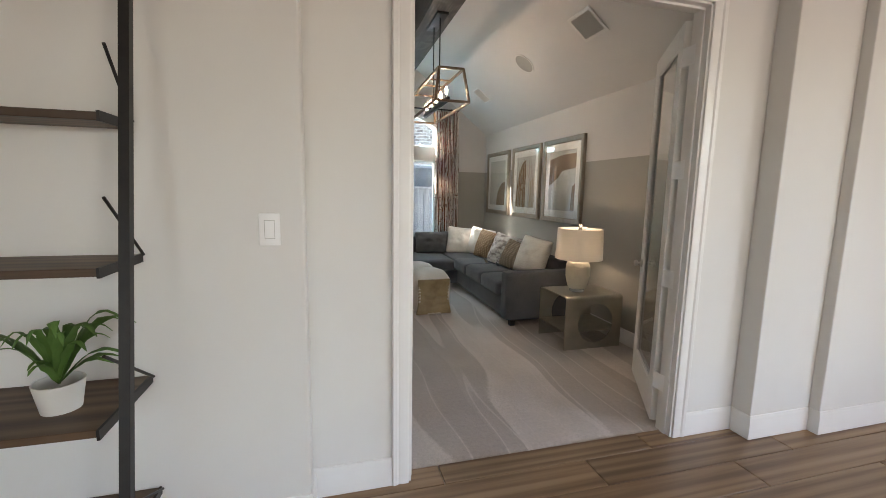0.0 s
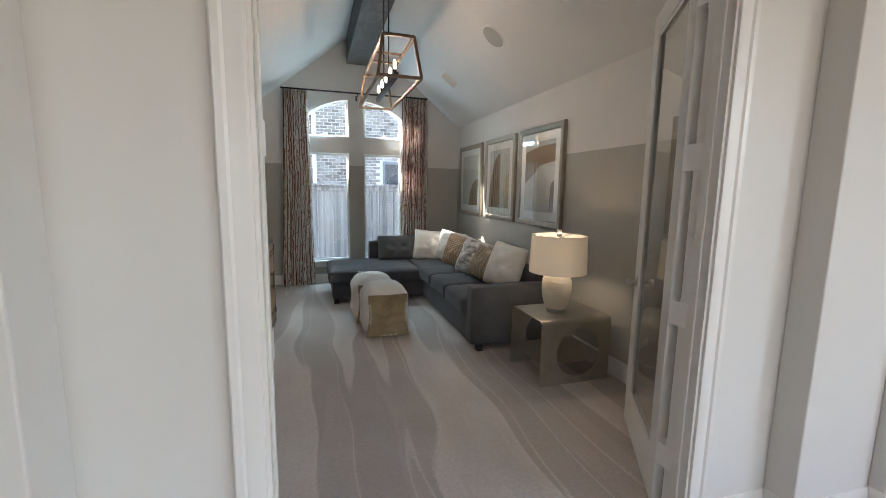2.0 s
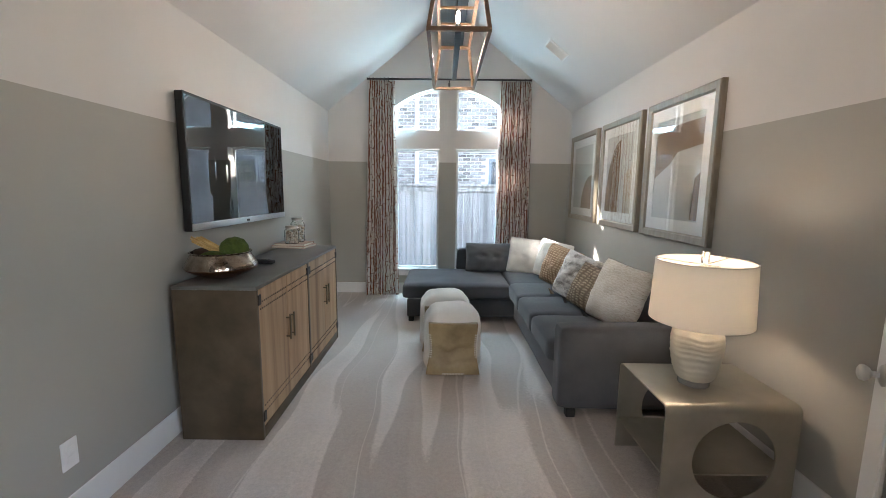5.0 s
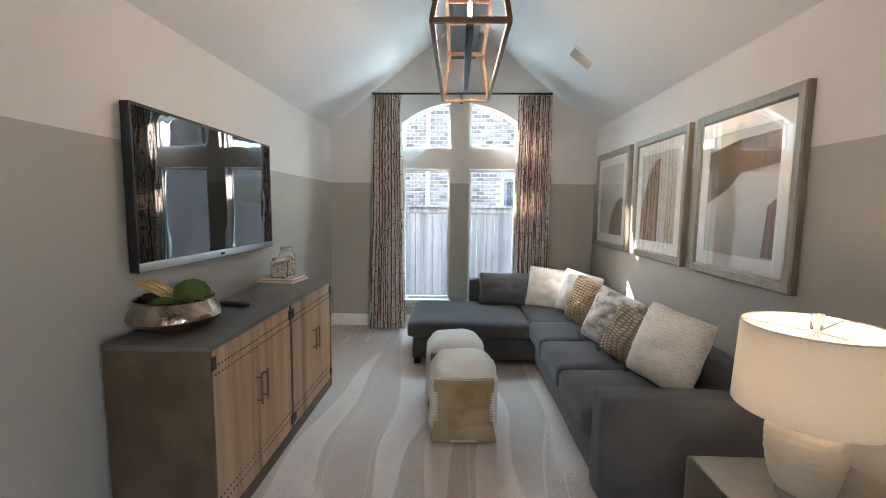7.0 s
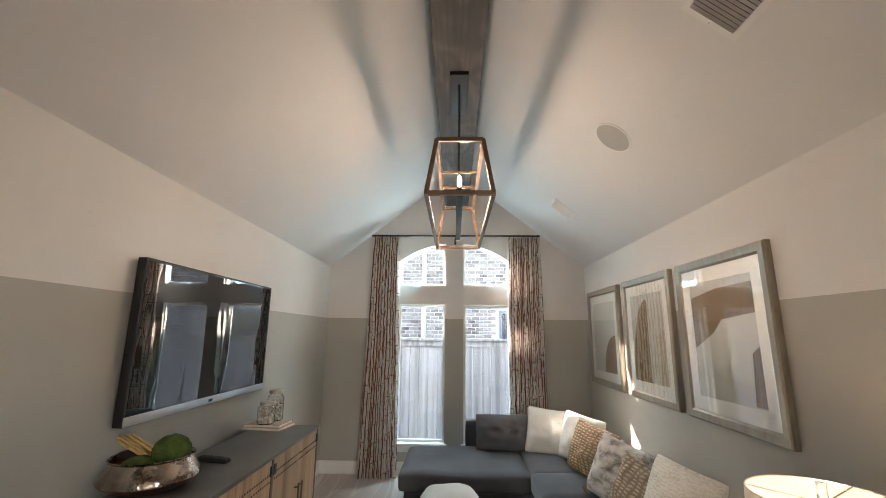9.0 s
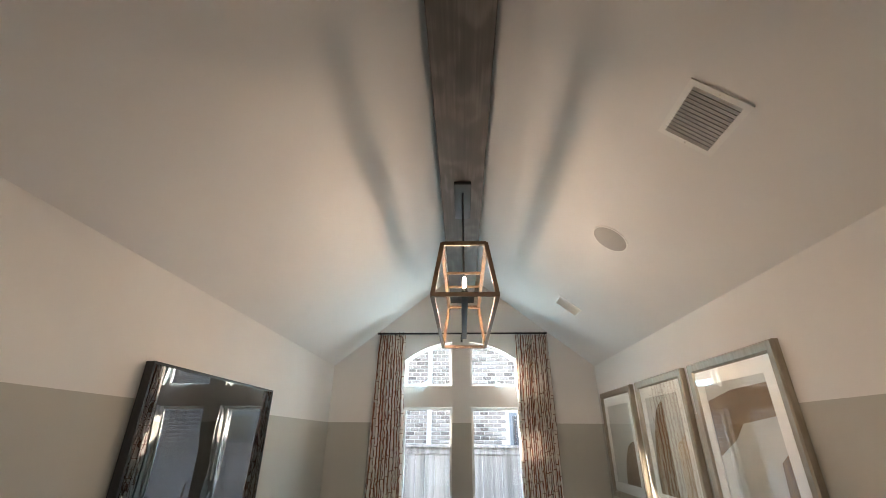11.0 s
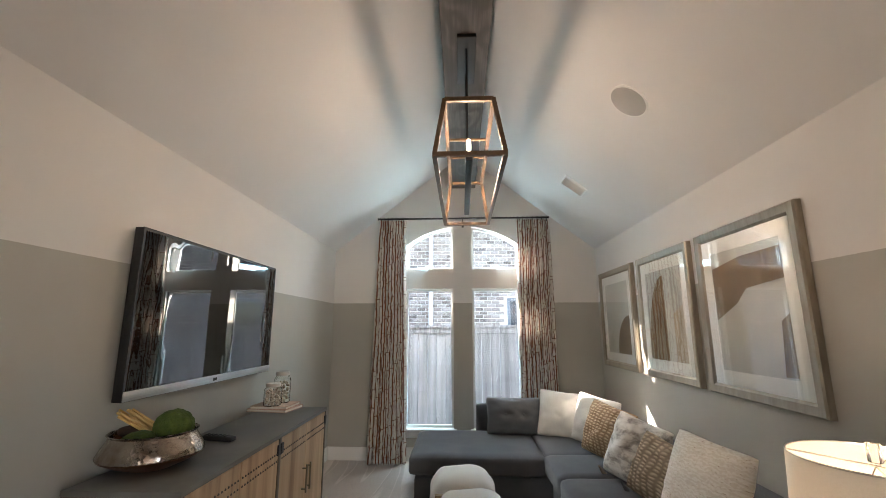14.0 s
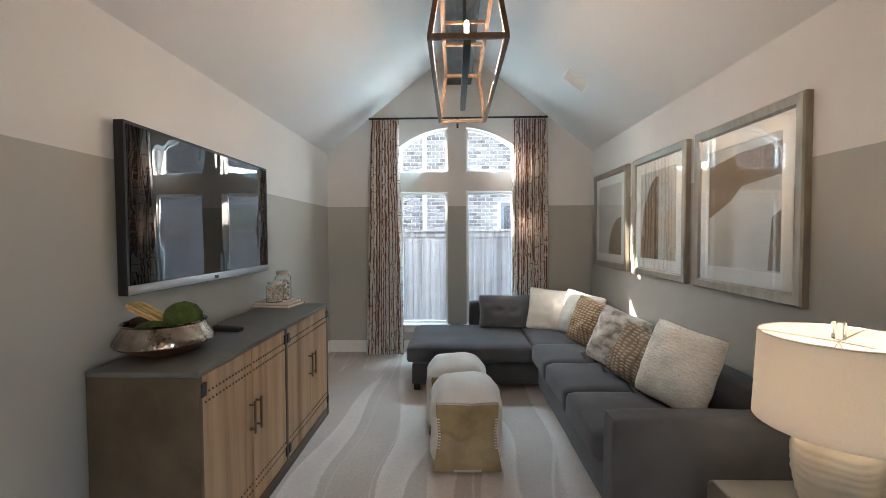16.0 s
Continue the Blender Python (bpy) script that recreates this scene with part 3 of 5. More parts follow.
vs = [bm.verts.new(p) for p in ((-9.3, 8.6, HTOP - 0.05), (9.3, 8.6, HTOP - 0.05), (9.3, 14, HTOP + 2.2), (-9.3, 14, HTOP + 2.2), (-9.3, 8.6, HTOP + 0.1), (9.3, 8.6, HTOP + 0.1), (9.3, 14, HTOP + 2.35), (-9.3, 14, HTOP + 2.35))]
for f in ((0, 1, 2, 3), (4, 5, 6, 7), (0, 1, 5, 4), (1, 2, 6, 5), (2, 3, 7, 6), (3, 0, 4, 7)):
    bm.faces.new([vs[k] for k in f])
part("roof", bm, M["roof"], house, smooth=False)
M["dark_frame"] = surface("slate_blue_window_paint", (0.10, 0.125, 0.15), (0.13, 0.155, 0.18), 5.0, 0.4)
part("downspout", tube(bmesh.new(), [(-0.60, 8.945, GZ), (-0.60, 8.945, HTOP - 0.1)], 0.042, 12), M["frame_white"], house, "white painted downspout")
hwin = part("window", prism(bmesh.new(), rect(*HW), "y", 9.02, 9.09, [rect(HW[0] + 0.06, HW[1] - 0.06, HW[2] + 0.06, HW[3] - 0.06)]), M["dark_frame"], house, "slate-blue framed window", smooth=False)
M["dark_pane"] = surface("dark_window_pane", (0.03, 0.04, 0.05), (0.045, 0.055, 0.065), 2.0, 0.06)
part("pane", boxed(HW[0] + 0.06, HW[1] - 0.06, 9.05, 9.06, HW[2] + 0.06, HW[3] - 0.06), M["dark_pane"], hwin, smooth=False)

# ---- sideboard ----
M["zinc"] = surface("weathered_zinc_grey", (0.044, 0.030, 0.017), (0.120, 0.086, 0.052), 4.0, 0.42, 0.12, (1, 1, 1), 60, 0.1, 0.001, 0.25, 6.0)
M["oak"] = wood("bleached_oak_doors", (0.26, 0.16, 0.088), (0.40, 0.265, 0.155), (0.50, 0.35, 0.215), "z", 0.6, 1.0, True, 0.3)
M["bronze"] = plain_metal("antique_bronze", (0.16, 0.13, 0.09), (0.24, 0.20, 0.14), 0.4)
M["nail"] = plain_metal("dark_nail_heads", (0.07, 0.06, 0.05), (0.12, 0.10, 0.085), 0.45)
SX0, SX1, SY0, SY1, SH = -1.478, -1.03, 2.63, 4.256, 0.87
sb = thing("sideboard", "weathered grey sideboard with four bleached oak doors and nail-head rows", "sideboard", pose((SX0 + SX1) / 2, (SY0 + SY1) / 2, 0))
# Top is a lighter grey than the sides: the window's reflection, put in colour
M["zinc_lit_top"] = surface("worn_zinc_window_sheen", (0.085, 0.083, 0.076), (0.150, 0.148, 0.138), 5.0, 0.36, 0.25, (1, 1, 1), 60, 0.1, 0.001, 0.22, 6.0)
part("top", boxed(SX0, SX1 + 0.004, SY0 - 0.003, SY1 + 0.003, SH - 0.022, SH, bevel=0.004), M["zinc_lit_top"], sb, "worn zinc top, its grey lightened for the window's reflection")
part("side_panel", boxed(SX0, SX1, SY0, SY0 + 0.025, 0.0, SH - 0.022, bevel=0.003), M["zinc"], sb)
part("side_panel", boxed(SX0, SX1, SY1 - 0.025, SY1, 0.0, SH - 0.022, bevel=0.003), M["zinc"], sb)
part("back_panel", boxed(SX0, SX0 + 0.012, SY0 + 0.025, SY1 - 0.025, 0.02, SH - 0.022), M["zinc"], sb)
part("plinth", boxed(SX0 + 0.012, SX1 - 0.002, SY0 + 0.025, SY1 - 0.025, 0.0, 0.065, bevel=0.002), M["zinc"], sb)
part("divider", boxed(SX0 + 0.012, SX1, 3.452, 3.484, 0.065, SH - 0.022, bevel=0.002), M["zinc"], sb)
for y0, y1, hs in ((2.658, 3.054, 1), (3.058, 3.450, 0), (3.487, 3.866, 1), (3.870, 4.229, 0)):
    door = part("door", boxed(SX1 - 0.022, SX1 - 0.003, y0, y1, 0.07, SH - 0.026, bevel=0.002, seg=1), M["oak"], sb, "bleached oak door with rows of nail heads", smooth=False)
    nails = bmesh.new()
    n = 15
    for z in (0.772, 0.735, 0.185, 0.148):
        for k in range(n):
            y = y0 + 0.018 + (y1 - y0 - 0.036) * k / (n - 1)
            bmesh.ops.create_cone(nails, cap_ends=True, segments=8, radius1=0.0058, radius2=0.003, depth=0.004, matrix=pose(SX1 - 0.001, y, z, 0, 90, 0))
    tagged(part("nail_row", nails, M["nail"], door, "rows of dark nail heads"), kind="stuff")
    for z in (0.79, 0.13):
        yy = y0 if hs else y1
        box_args = (SX1 - 0.004, SX1 + 0.006, yy - 0.016, yy + 0.016, z - 0.028, z + 0.028)
        part("hinge", boxed(*box_args, bevel=0.002, seg=1), M["black_iron"], door, "black iron hinge")
    hy = y1 - 0.030 if hs else y0 + 0.030
    h = bmesh.new()
    box(h, SX1 + 0.020, SX1 + 0.030, hy - 0.006, hy + 0.006, 0.44, 0.60, bevel=0.002, seg=1)
    for z in (0.46, 0.58):
        box(h, SX1 - 0.003, SX1 + 0.021, hy - 0.004, hy + 0.004, z - 0.004, z + 0.004)
    part("handle", h, M["bronze"], door, "antique bronze bar handle")

# ---- television ----
M["screen"], nt, bs = material("glossy_black_screen", 0.012)
bs.inputs["Base Color"].default_value = (0.006, 0.007, 0.008, 1)
bs.inputs["IOR"].default_value = 1.9
bump(nt, bs, noise_tex(nt, coords(nt, (1, 5.0, 1.3)), 1.6, 1.0), 0.22, 0.006)
M["tv_black"] = surface("black_gloss_plastic", (0.006, 0.006, 0.007), (0.010, 0.010, 0.011), 8.0, 0.42, relief=0.02)
M["silver"] = plain_metal("brushed_silver_strip", (0.55, 0.57, 0.60), (0.66, 0.68, 0.70), 0.35, 30, (1, 0.1, 8))
tv = thing("television", "large flat black television hung on the wall", "television", pose(-1.52, 3.53, 1.13))
TY0, TY1, TZ0, TZ1, TX = 2.856, 4.236, 1.13, 1.905, -1.480
part("wall_mount", boxed(XL, TX - 0.04, 3.3, 3.76, 1.38, 1.68), M["tv_black"], tv)
part("housing", boxed(TX - 0.045, TX - 0.004, TY0, TY1, TZ0, TZ1, bevel=0.004), M["tv_black"], tv)
part("bezel", prism(bmesh.new(), rect(TY0, TY1, TZ0, TZ1), "x", TX - 0.004, TX, [rect(TY0 + 0.014, TY1 - 0.014, TZ0 + 0.046, TZ1 - 0.014)]), M["tv_black"], tv, smooth=False)
part("screen", boxed(TX - 0.0035, TX - 0.0015, TY0 + 0.014, TY1 - 0.014, TZ0 + 0.046, TZ1 - 0.014), M["screen"], tv, "dark glossy screen, switched off", smooth=False)
strip = part("chin_strip", boxed(TX, TX + 0.006, TY0 + 0.002, TY1 - 0.002, TZ0 + 0.002, TZ0 + 0.044, bevel=0.002), M["silver"], tv, "brushed silver strip along the bottom")
part("badge", boxed(TX + 0.006, TX + 0.0075, 3.51, 3.55, TZ0 + 0.014, TZ0 + 0.03, bevel=0.0005, seg=1), M["tv_black"], strip)

# ---- framed prints ----
M["champagne"] = surface("champagne_silver_frame", (0.30, 0.26, 0.205), (0.40, 0.355, 0.29), 30.0, 0.38, 0.75, (1, 1, 0.2), 140, 0.12, 0.001, 0.2)
M["mat"] = surface("white_mat_board", (0.74, 0.73, 0.70), (0.77, 0.76, 0.73), 8.0, 0.85, relief=0.05)
M["print_pale"] = surface("pale_print_ground", (0.42, 0.43, 0.41), (0.52, 0.52, 0.49), 4.0, 0.8)
M["print_brown"] = surface("brown_brushed_print", (0.13, 0.085, 0.045), (0.24, 0.16, 0.085), 6.0, 0.8, 0.0, (1, 8, 1))
M["print_sand"] = surface("sand_print_shape", (0.40, 0.34, 0.26), (0.48, 0.42, 0.33), 6.0, 0.8)
PZ0, PZ1 = 1.050, 2.038


def framed_print(y0, y1, shapes):
    g = thing("framed_print", "abstract brown and grey print in a champagne frame under glass", "picture", pose(1.555, (y0 + y1) / 2, PZ0), group="prints above the sofa")
    fx = 1.530
    prof = [(0.0, 0.040), (0.0, 0.008), (0.008, 0.0), (0.048, 0.004), (0.062, 0.014), (0.062, 0.040)]
    bm = bmesh.new()
    rings = [[bm.verts.new((fx + dx, yy + sy * o, zz + sz * o)) for o, dx in prof] for yy, zz, sy, sz in ((y0, PZ0, 1, 1), (y1, PZ0, -1, 1), (y1, PZ1, -1, -1), (y0, PZ1, 1, -1))]
    for a, b in zip(rings, rings[1:] + rings[:1]):
        for k in range(len(prof) - 1):
            bm.faces.new((a[k], a[k + 1], b[k + 1], b[k]))
    part("frame", bm, M["champagne"], g, angle=20)
    part("backing", boxed(fx + 0.028, fx + 0.039, y0 + 0.02, y1 - 0.02, PZ0 + 0.02, PZ1 - 0.02), M["print_pale"], g, smooth=False)
    iy0, iy1, iz0, iz1 = y0 + 0.055, y1 - 0.055, PZ0 + 0.055, PZ1 - 0.055
    my, mz = 0.085, 0.09
    part("mat_board", prism(bmesh.new(), rect(iy0, iy1, iz0, iz1), "x", fx + 0.018, fx + 0.021, [rect(iy0 + my, iy1 - my, iz0 + mz, iz1 - mz)]), M["mat"], g, "wide white mat board", smooth=False)
    ay0, ay1, az0, az1 = iy0 + my - 0.005, iy1 - my + 0.005, iz0 + mz - 0.005, iz1 - mz + 0.005
    art = part("print", boxed(fx + 0.0235, fx + 0.026, ay0, ay1, az0, az1), M["print_pale"], g, "pale grey abstract print", smooth=False)
    for mat, outline in shapes:
        pts = [(ay1 + (ay0 - ay1) * u, az0 + (az1 - az0) * v) for u, v in outline]
        part("painted_shape", prism(bmesh.new(), pts, "x", fx + 0.0224, fx + 0.0232), M[mat], art, smooth=False)
    pane = part("glazing", boxed(fx + 0.0125, fx + 0.015, y0 + 0.05, y1 - 0.05, PZ0 + 0.05, PZ1 - 0.05), M["glass"], g, "picture glass", smooth=False)
    pane.visible_shadow = False
    part("hanger", boxed(fx + 0.0385, XR, (y0 + y1) / 2 - 0.2, (y0 + y1) / 2 + 0.2, PZ1 - 0.2, PZ1 - 0.15), M["dark_frame"], g)
    return g


def arc(cx, cy, rx, ry, a0, a1, n=12):
    return [(cx + rx * math.cos(radians(a0 + (a1 - a0) * i / n)), cy + ry * math.sin(radians(a0 + (a1 - a0) * i / n))) for i in range(n + 1)]


framed_print(4.935, 5.82, [("print_brown", [(0.99, 0.0), (0.99, 0.52), *arc(0.95, 0.0, 0.5, 0.52, 90, 180)])])
framed_print(3.96, 4.81, [("print_brown", [(0.0, 0.0), (0.52, 0.0), (0.52, 0.93), *arc(0.52, 0.0, 0.52, 0.93, 90, 178)]), ("print_sand", [(0.72, 0.01), (0.99, 0.01), (0.99, 0.6), (0.72, 0.5)])])
framed_print(3.00, 3.86, [("print_brown", [(0.01, 0.42), (0.35, 0.55), (0.5, 0.66), (0.99, 0.7), (0.99, 0.93), (0.45, 0.92), (0.01, 0.86)]), ("print_brown", [(0.84, 0.02), (0.99, 0.02), (0.99, 0.46), (0.88, 0.40)])])


# ---- curtains ----
def curtain_material():
    mat, nt, bsdf = material("printed_linen_curtain", 0.9)
    uv = nt.nodes.new("ShaderNodeTexCoord").outputs["UV"]

    sp_ = nt.nodes.new("ShaderNodeSeparateXYZ")
    nt.links.new(uv, sp_.inputs[0])

    def links(w, h, su, sv, line):
        """Outlines of upright links in staggered columns."""
        warp = maths(nt, "MULTIPLY_ADD", noise_tex(nt, uv, 11.0, 2.0), 0.03, su)
        c = nt.nodes.new("ShaderNodeCombineXYZ")
        across = maths(nt, "ADD", sp_.outputs[0], warp)
        white = nt.nodes.new("ShaderNodeTexWhiteNoise")
        white.noise_dimensions = "1D"
        nt.links.new(maths(nt, "FLOOR", maths(nt, "DIVIDE", across, w)), white.inputs["W"])
        nt.links.new(maths(nt, "MULTIPLY_ADD", white.outputs["Value"], 4 * h, maths(nt, "MULTIPLY_ADD", sp_.outputs[1], 2.0, sv)), c.inputs[0])
        nt.links.new(across, c.inputs[1])
        b = nt.nodes.new("ShaderNodeTexBrick")
        b.inputs["Scale"].default_value = 1.0
        b.inputs["Mortar Size"].default_value = line
        b.inputs["Mortar Smooth"].default_value = 0.1
        b.inputs["Brick Width"].default_value, b.inputs["Row Height"].default_value = 2 * h, w
        b.offset = 0.42
        nt.links.new(c.outputs[0], b.inputs["Vector"])
        return b.outputs["Fac"]

    m = maths(nt, "MAXIMUM", links(0.062, 0.20, 0.0, 0.0, 0.0068), links(0.062, 0.33, 0.026, 0.05, 0.0042))
    thread = noise_tex(nt, uv, 500.0, 2.0)
    cream = ramp(nt, thread, ((0.3, (0.78, 0.74, 0.69)), (0.7, (0.88, 0.85, 0.80))))
    brown = ramp(nt, noise_tex(nt, uv, 25.0, 3.0), ((0.35, (0.18, 0.070, 0.040)), (0.65, (0.33, 0.15, 0.085))))
    col = mixed(nt, m, cream, brown)
    nt.links.new(col, bsdf.inputs["Base Color"])
    bump(nt, bsdf, thread, 0.3, 0.001)
    tr = nt.nodes.new("ShaderNodeBsdfTranslucent")
    nt.links.new(col, tr.inputs["Color"])
    mx = nt.nodes.new("ShaderNodeMixShader")
    mx.inputs[0].default_value = 0.42
    nt.links.new(bsdf.outputs[0], mx.inputs[1])
    nt.links.new(tr.outputs[0], mx.inputs[2])
    nt.links.new(mx.outputs[0], nt.nodes["Material Output"].inputs["Surface"])
    return mat


M["curtain"] = curtain_material()


def curtain(xt0, xt1, xb0, xb1, seed):
    c = thing("curtain", "floor-length cream curtain with a brown linked-chain print, drawn aside", "curtain", pose((xt0 + xt1) / 2, 5.84, 0), group="window curtains")
    bm = bmesh.new()
    uvl = bm.loops.layers.uv.new("UVMap")
    nu, nv, pleats = 150, 40, 8
    rnd = random.Random(seed)
    ph = [rnd.uniform(-0.5, 0.5) for _ in range(pleats + 2)]
    grid, us = [], []
    for j in range(nv + 1):
        t = j / nv
        z = 0.015 + t * 2.685
        x0, x1 = xb0 + (xt0 - xb0) * t, xb1 + (xt1 - xb1) * t
        row, ur, acc, last = [], [], 0.0, None
        for i in range(nu + 1):
            s = i / nu
            a = s * pleats * 2 * math.pi
            k = s * pleats
            amp = 0.030 + 0.016 * math.sin(3.1 * k + ph[int(k)]) * (1 - 0.5 * t) + 0.008 * (1 - t)
            y = 5.835 + amp * math.sin(a + 0.5 * math.sin(2.2 * t * 3 + ph[int(k)])) + 0.012 * noise.noise(Vector((s * 6, t * 3, seed)))
            x = x0 + (x1 - x0) * s + 0.010 * math.sin(2 * a + 1.0) + 0.01 * (1 - t) * noise.noise(Vector((s * 4, t * 2, seed + 5)))
            p = Vector((x, y, z))
            if last is not None:
                acc += (p - last).length
            last = p
            row.append(bm.verts.new(p))
            ur.append(acc)
        scale = 0.95 / acc
        grid.append(row)
        us.append([u * scale for u in ur])
    for j in range(nv):
        for i in range(nu):
            f = bm.faces.new((grid[j][i], grid[j][i + 1], grid[j + 1][i + 1], grid[j + 1][i]))
            for lp, (jj, ii) in zip(f.loops, ((j, i), (j, i + 1), (j + 1, i + 1), (j + 1, i))):
                lp[uvl].uv = (us[jj][ii], 2.7 * jj / nv)
    ob = part("drape", bm, M["curtain"], c, angle=180)
    sol = ob.modifiers.new("thickness", "SOLIDIFY")
    sol.thickness = 0.002
    for k in range(7):
        x = xt0 + 0.02 + (xt1 - xt0 - 0.04) * k / 6
        ring = bmesh.new()
        tube(ring, [(x, 5.832 + 0.019 * math.cos(a), 2.722 + 0.019 * math.sin(a)) for a in [2 * math.pi * q / 16 for q in range(17)]], 0.002, 6, False)
        part("ring", ring, M["black_iron"], c, "black curtain ring")
        part("clip", boxed(x - 0.004, x + 0.004, 5.828, 5.836, 2.685, 2.704), M["black_iron"], c)
    return c


curtain(-1.0, -0.68, -1.075, -0.64, 1)
curtain(0.63, 1.005, 0.61, 1.03, 2)
rod = thing("curtain_rod", "black iron curtain rod with end caps on wall brackets", "curtain rod", pose(0, 5.832, 2.722))
part("pole", tube(bmesh.new(), [(-1.0, 5.832, 2.722), (1.0, 5.832, 2.722)], 0.011, 14), M["black_iron"], rod)
for x in (-1.0, 1.0):
    part("end_cap", tube(bmesh.new(), [(x, 5.832, 2.722), (x + 0.012 * (1 if x > 0 else -1), 5.832, 2.722)], 0.014, 14), M["black_iron"], rod)
for x in (-0.97, 0.0, 0.985):
    b = bmesh.new()
    tube(b, [(x, 5.832, 2.709), (x, 5.832, 2.69), (x, 5.85, 2.685), (x, 6.0, 2.685)], 0.005, 8)
    box(b, x - 0.012, x + 0.012, 5.994, 6.0, 2.65, 2.72)
    part("bracket", b, M["black_iron"], rod)


# ---- soft things ----
def cushion_block(bm, x0, x1, y0, y1, z0, z1, r=0.05, crown=0.02, n=14, seed=0, sag=0.0):
    """An upholstered block: rounded edges, a domed top and slight unevenness."""
    rings = []
    verts = {}
    lx, ly, lz = (x1 - x0) / 2, (y1 - y0) / 2, (z1 - z0) / 2
    c = Vector(((x0 + x1) / 2, (y0 + y1) / 2, (z0 + z1) / 2))
    sub = bmesh.new()
    bmesh.ops.create_cube(sub, size=2.0)
    bmesh.ops.subdivide_edges(sub, edges=sub.edges, cuts=n, use_grid_fill=True)
    out = {}
    for v in sub.verts:
        p = v.co
        q = []
        for a, l in ((p.x, lx), (p.y, ly), (p.z, lz)):
            q.append(a * l)
        q = Vector(q)
        inner = Vector((max(-lx + r, min(lx - r, q.x)), max(-ly + r, min(ly - r, q.y)), max(-lz + r, min(lz - r, q.z))))
        d = q - inner
        if d.length > 1e-6:
            q = inner + d.normalized() * min(r, d.length if sum(abs(k) > 1e-6 for k in d) == 1 else r)
        w = max(0.0, (1 - p.x ** 2)) * max(0.0, (1 - p.y ** 2))
        if p.z > 0:
            q.z += crown * w * p.z - sag * w
        q += 0.004 * Vector((noise.noise(q * 7 + Vector((seed, 0, 0))), noise.noise(q * 7 + Vector((0, seed, 3))), noise.noise(q * 5 + Vector((1, 2, seed)))))
        out[v] = bm.verts.new(c + q)
    for f in sub.faces:
        bm.faces.new([out[v] for v in f.verts])
    sub.free()
    return bm


def pillow(bm, w, h, t, n=22, seed=0, dimple=(), pinch=0.085):
    """A stuffed pillow in its own plane: x across, z up, y thick; the corners drawn out."""
    uv = bm.loops.layers.uv.new("UVMap")
    for side in (1, -1):
        g = [[None] * (n + 1) for _ in range(n + 1)]
        for i in range(n + 1):
            for j in range(n + 1):
                u, v = 2 * i / n - 1, 2 * j / n - 1
                soft = 1 - 0.075 * (u * v) ** 4
                pu = u * soft * (1 - pinch * (1 - v * v) ** 1.0 * abs(u) ** 3)
                pv = v * soft * (1 - pinch * (1 - u * u) ** 1.0 * abs(v) ** 3)
                k = max(0.0, (1 - u * u)) ** 0.5 * max(0.0, (1 - v * v)) ** 0.5 * 1.08
                th = t / 2 * k * (0.75 + 0.25 * (1 - max(abs(u), abs(v))))
                wr = 0.11 * t * noise.noise(Vector((u * 2.2 + seed, v * 2.2, side))) + 0.05 * t * noise.noise(Vector((u * 5, v * 6 + seed, side)))
                for du, dv in dimple:
                    th -= 0.16 * t * math.exp(-((u - du) ** 2 + (v - dv) ** 2) / 0.02)
                g[i][j] = bm.verts.new((pu * w / 2, side * (th + wr * k), pv * h / 2))
        for i in range(n):
            for j in range(n):
                bm.faces.new((g[i][j], g[i + 1][j], g[i + 1][j + 1], g[i][j + 1]))
    bmesh.ops.remove_doubles(bm, verts=bm.verts, dist=0.0008)
    for f in bm.faces:
        for lp in f.loops:
            lp[uv].uv = (lp.vert.co.x, lp.vert.co.z)
    return bm


M["sofa"] = cloth("charcoal_grey_sofa_weave", (0.052, 0.055, 0.061), (0.112, 0.116, 0.126), 480, 0.95, 0.4, 0.0012)
M["dark_leg"] = surface("black_plastic_foot", (0.012, 0.012, 0.012), (0.02, 0.02, 0.02), 8.0, 0.5)

sofa = thing("sectional_sofa", "charcoal grey fabric sectional sofa with a chaise end", "sofa", pose(0.8, 4.2, 0))
FZ = 0.055
# long side along the east wall, chaise along the window
part("base", cushion_block(bmesh.new(), 0.69, 1.46, 3.02, 4.74, FZ, 0.285, 0.018, 0, 6, 1), M["sofa"], sofa, angle=60)
part("chaise_base", cushion_block(bmesh.new(), -0.43, 1.46, 4.745, 5.62, FZ, 0.25, 0.018, 0, 6, 2), M["sofa"], sofa, angle=60)
part("arm", cushion_block(bmesh.new(), 0.655, 1.50, 2.885, 3.045, FZ, 0.575, 0.035, 0.006, 10, 3), M["sofa"], sofa, angle=60)
part("back", cushion_block(bmesh.new(), 1.33, 1.505, 3.05, 5.74, FZ, 0.66, 0.04, 0.004, 10, 4), M["sofa"], sofa, angle=60)
part("chaise_back", cushion_block(bmesh.new(), 0.115, 1.32, 5.60, 5.74, FZ, 0.665, 0.035, 0.004, 10, 5), M["sofa"], sofa, angle=60)
for k, (y0, y1) in enumerate(((3.05, 3.60), (3.605, 4.16), (4.165, 4.70))):
    part("seat_cushion", cushion_block(bmesh.new(), 0.625, 1.36, y0, y1, 0.287, 0.445, 0.04, 0.018, 14, 10 + k), M["sofa"], sofa, angle=60)
part("chaise_cushion", cushion_block(bmesh.new(), -0.475, 0.655, 4.70, 5.63, 0.252, 0.412, 0.045, 0.016, 16, 20), M["sofa"], sofa, angle=60)
part("corner_cushion", cushion_block(bmesh.new(), 0.66, 1.36, 4.705, 5.62, 0.252, 0.425, 0.04, 0.014, 14, 21), M["sofa"], sofa, angle=60)
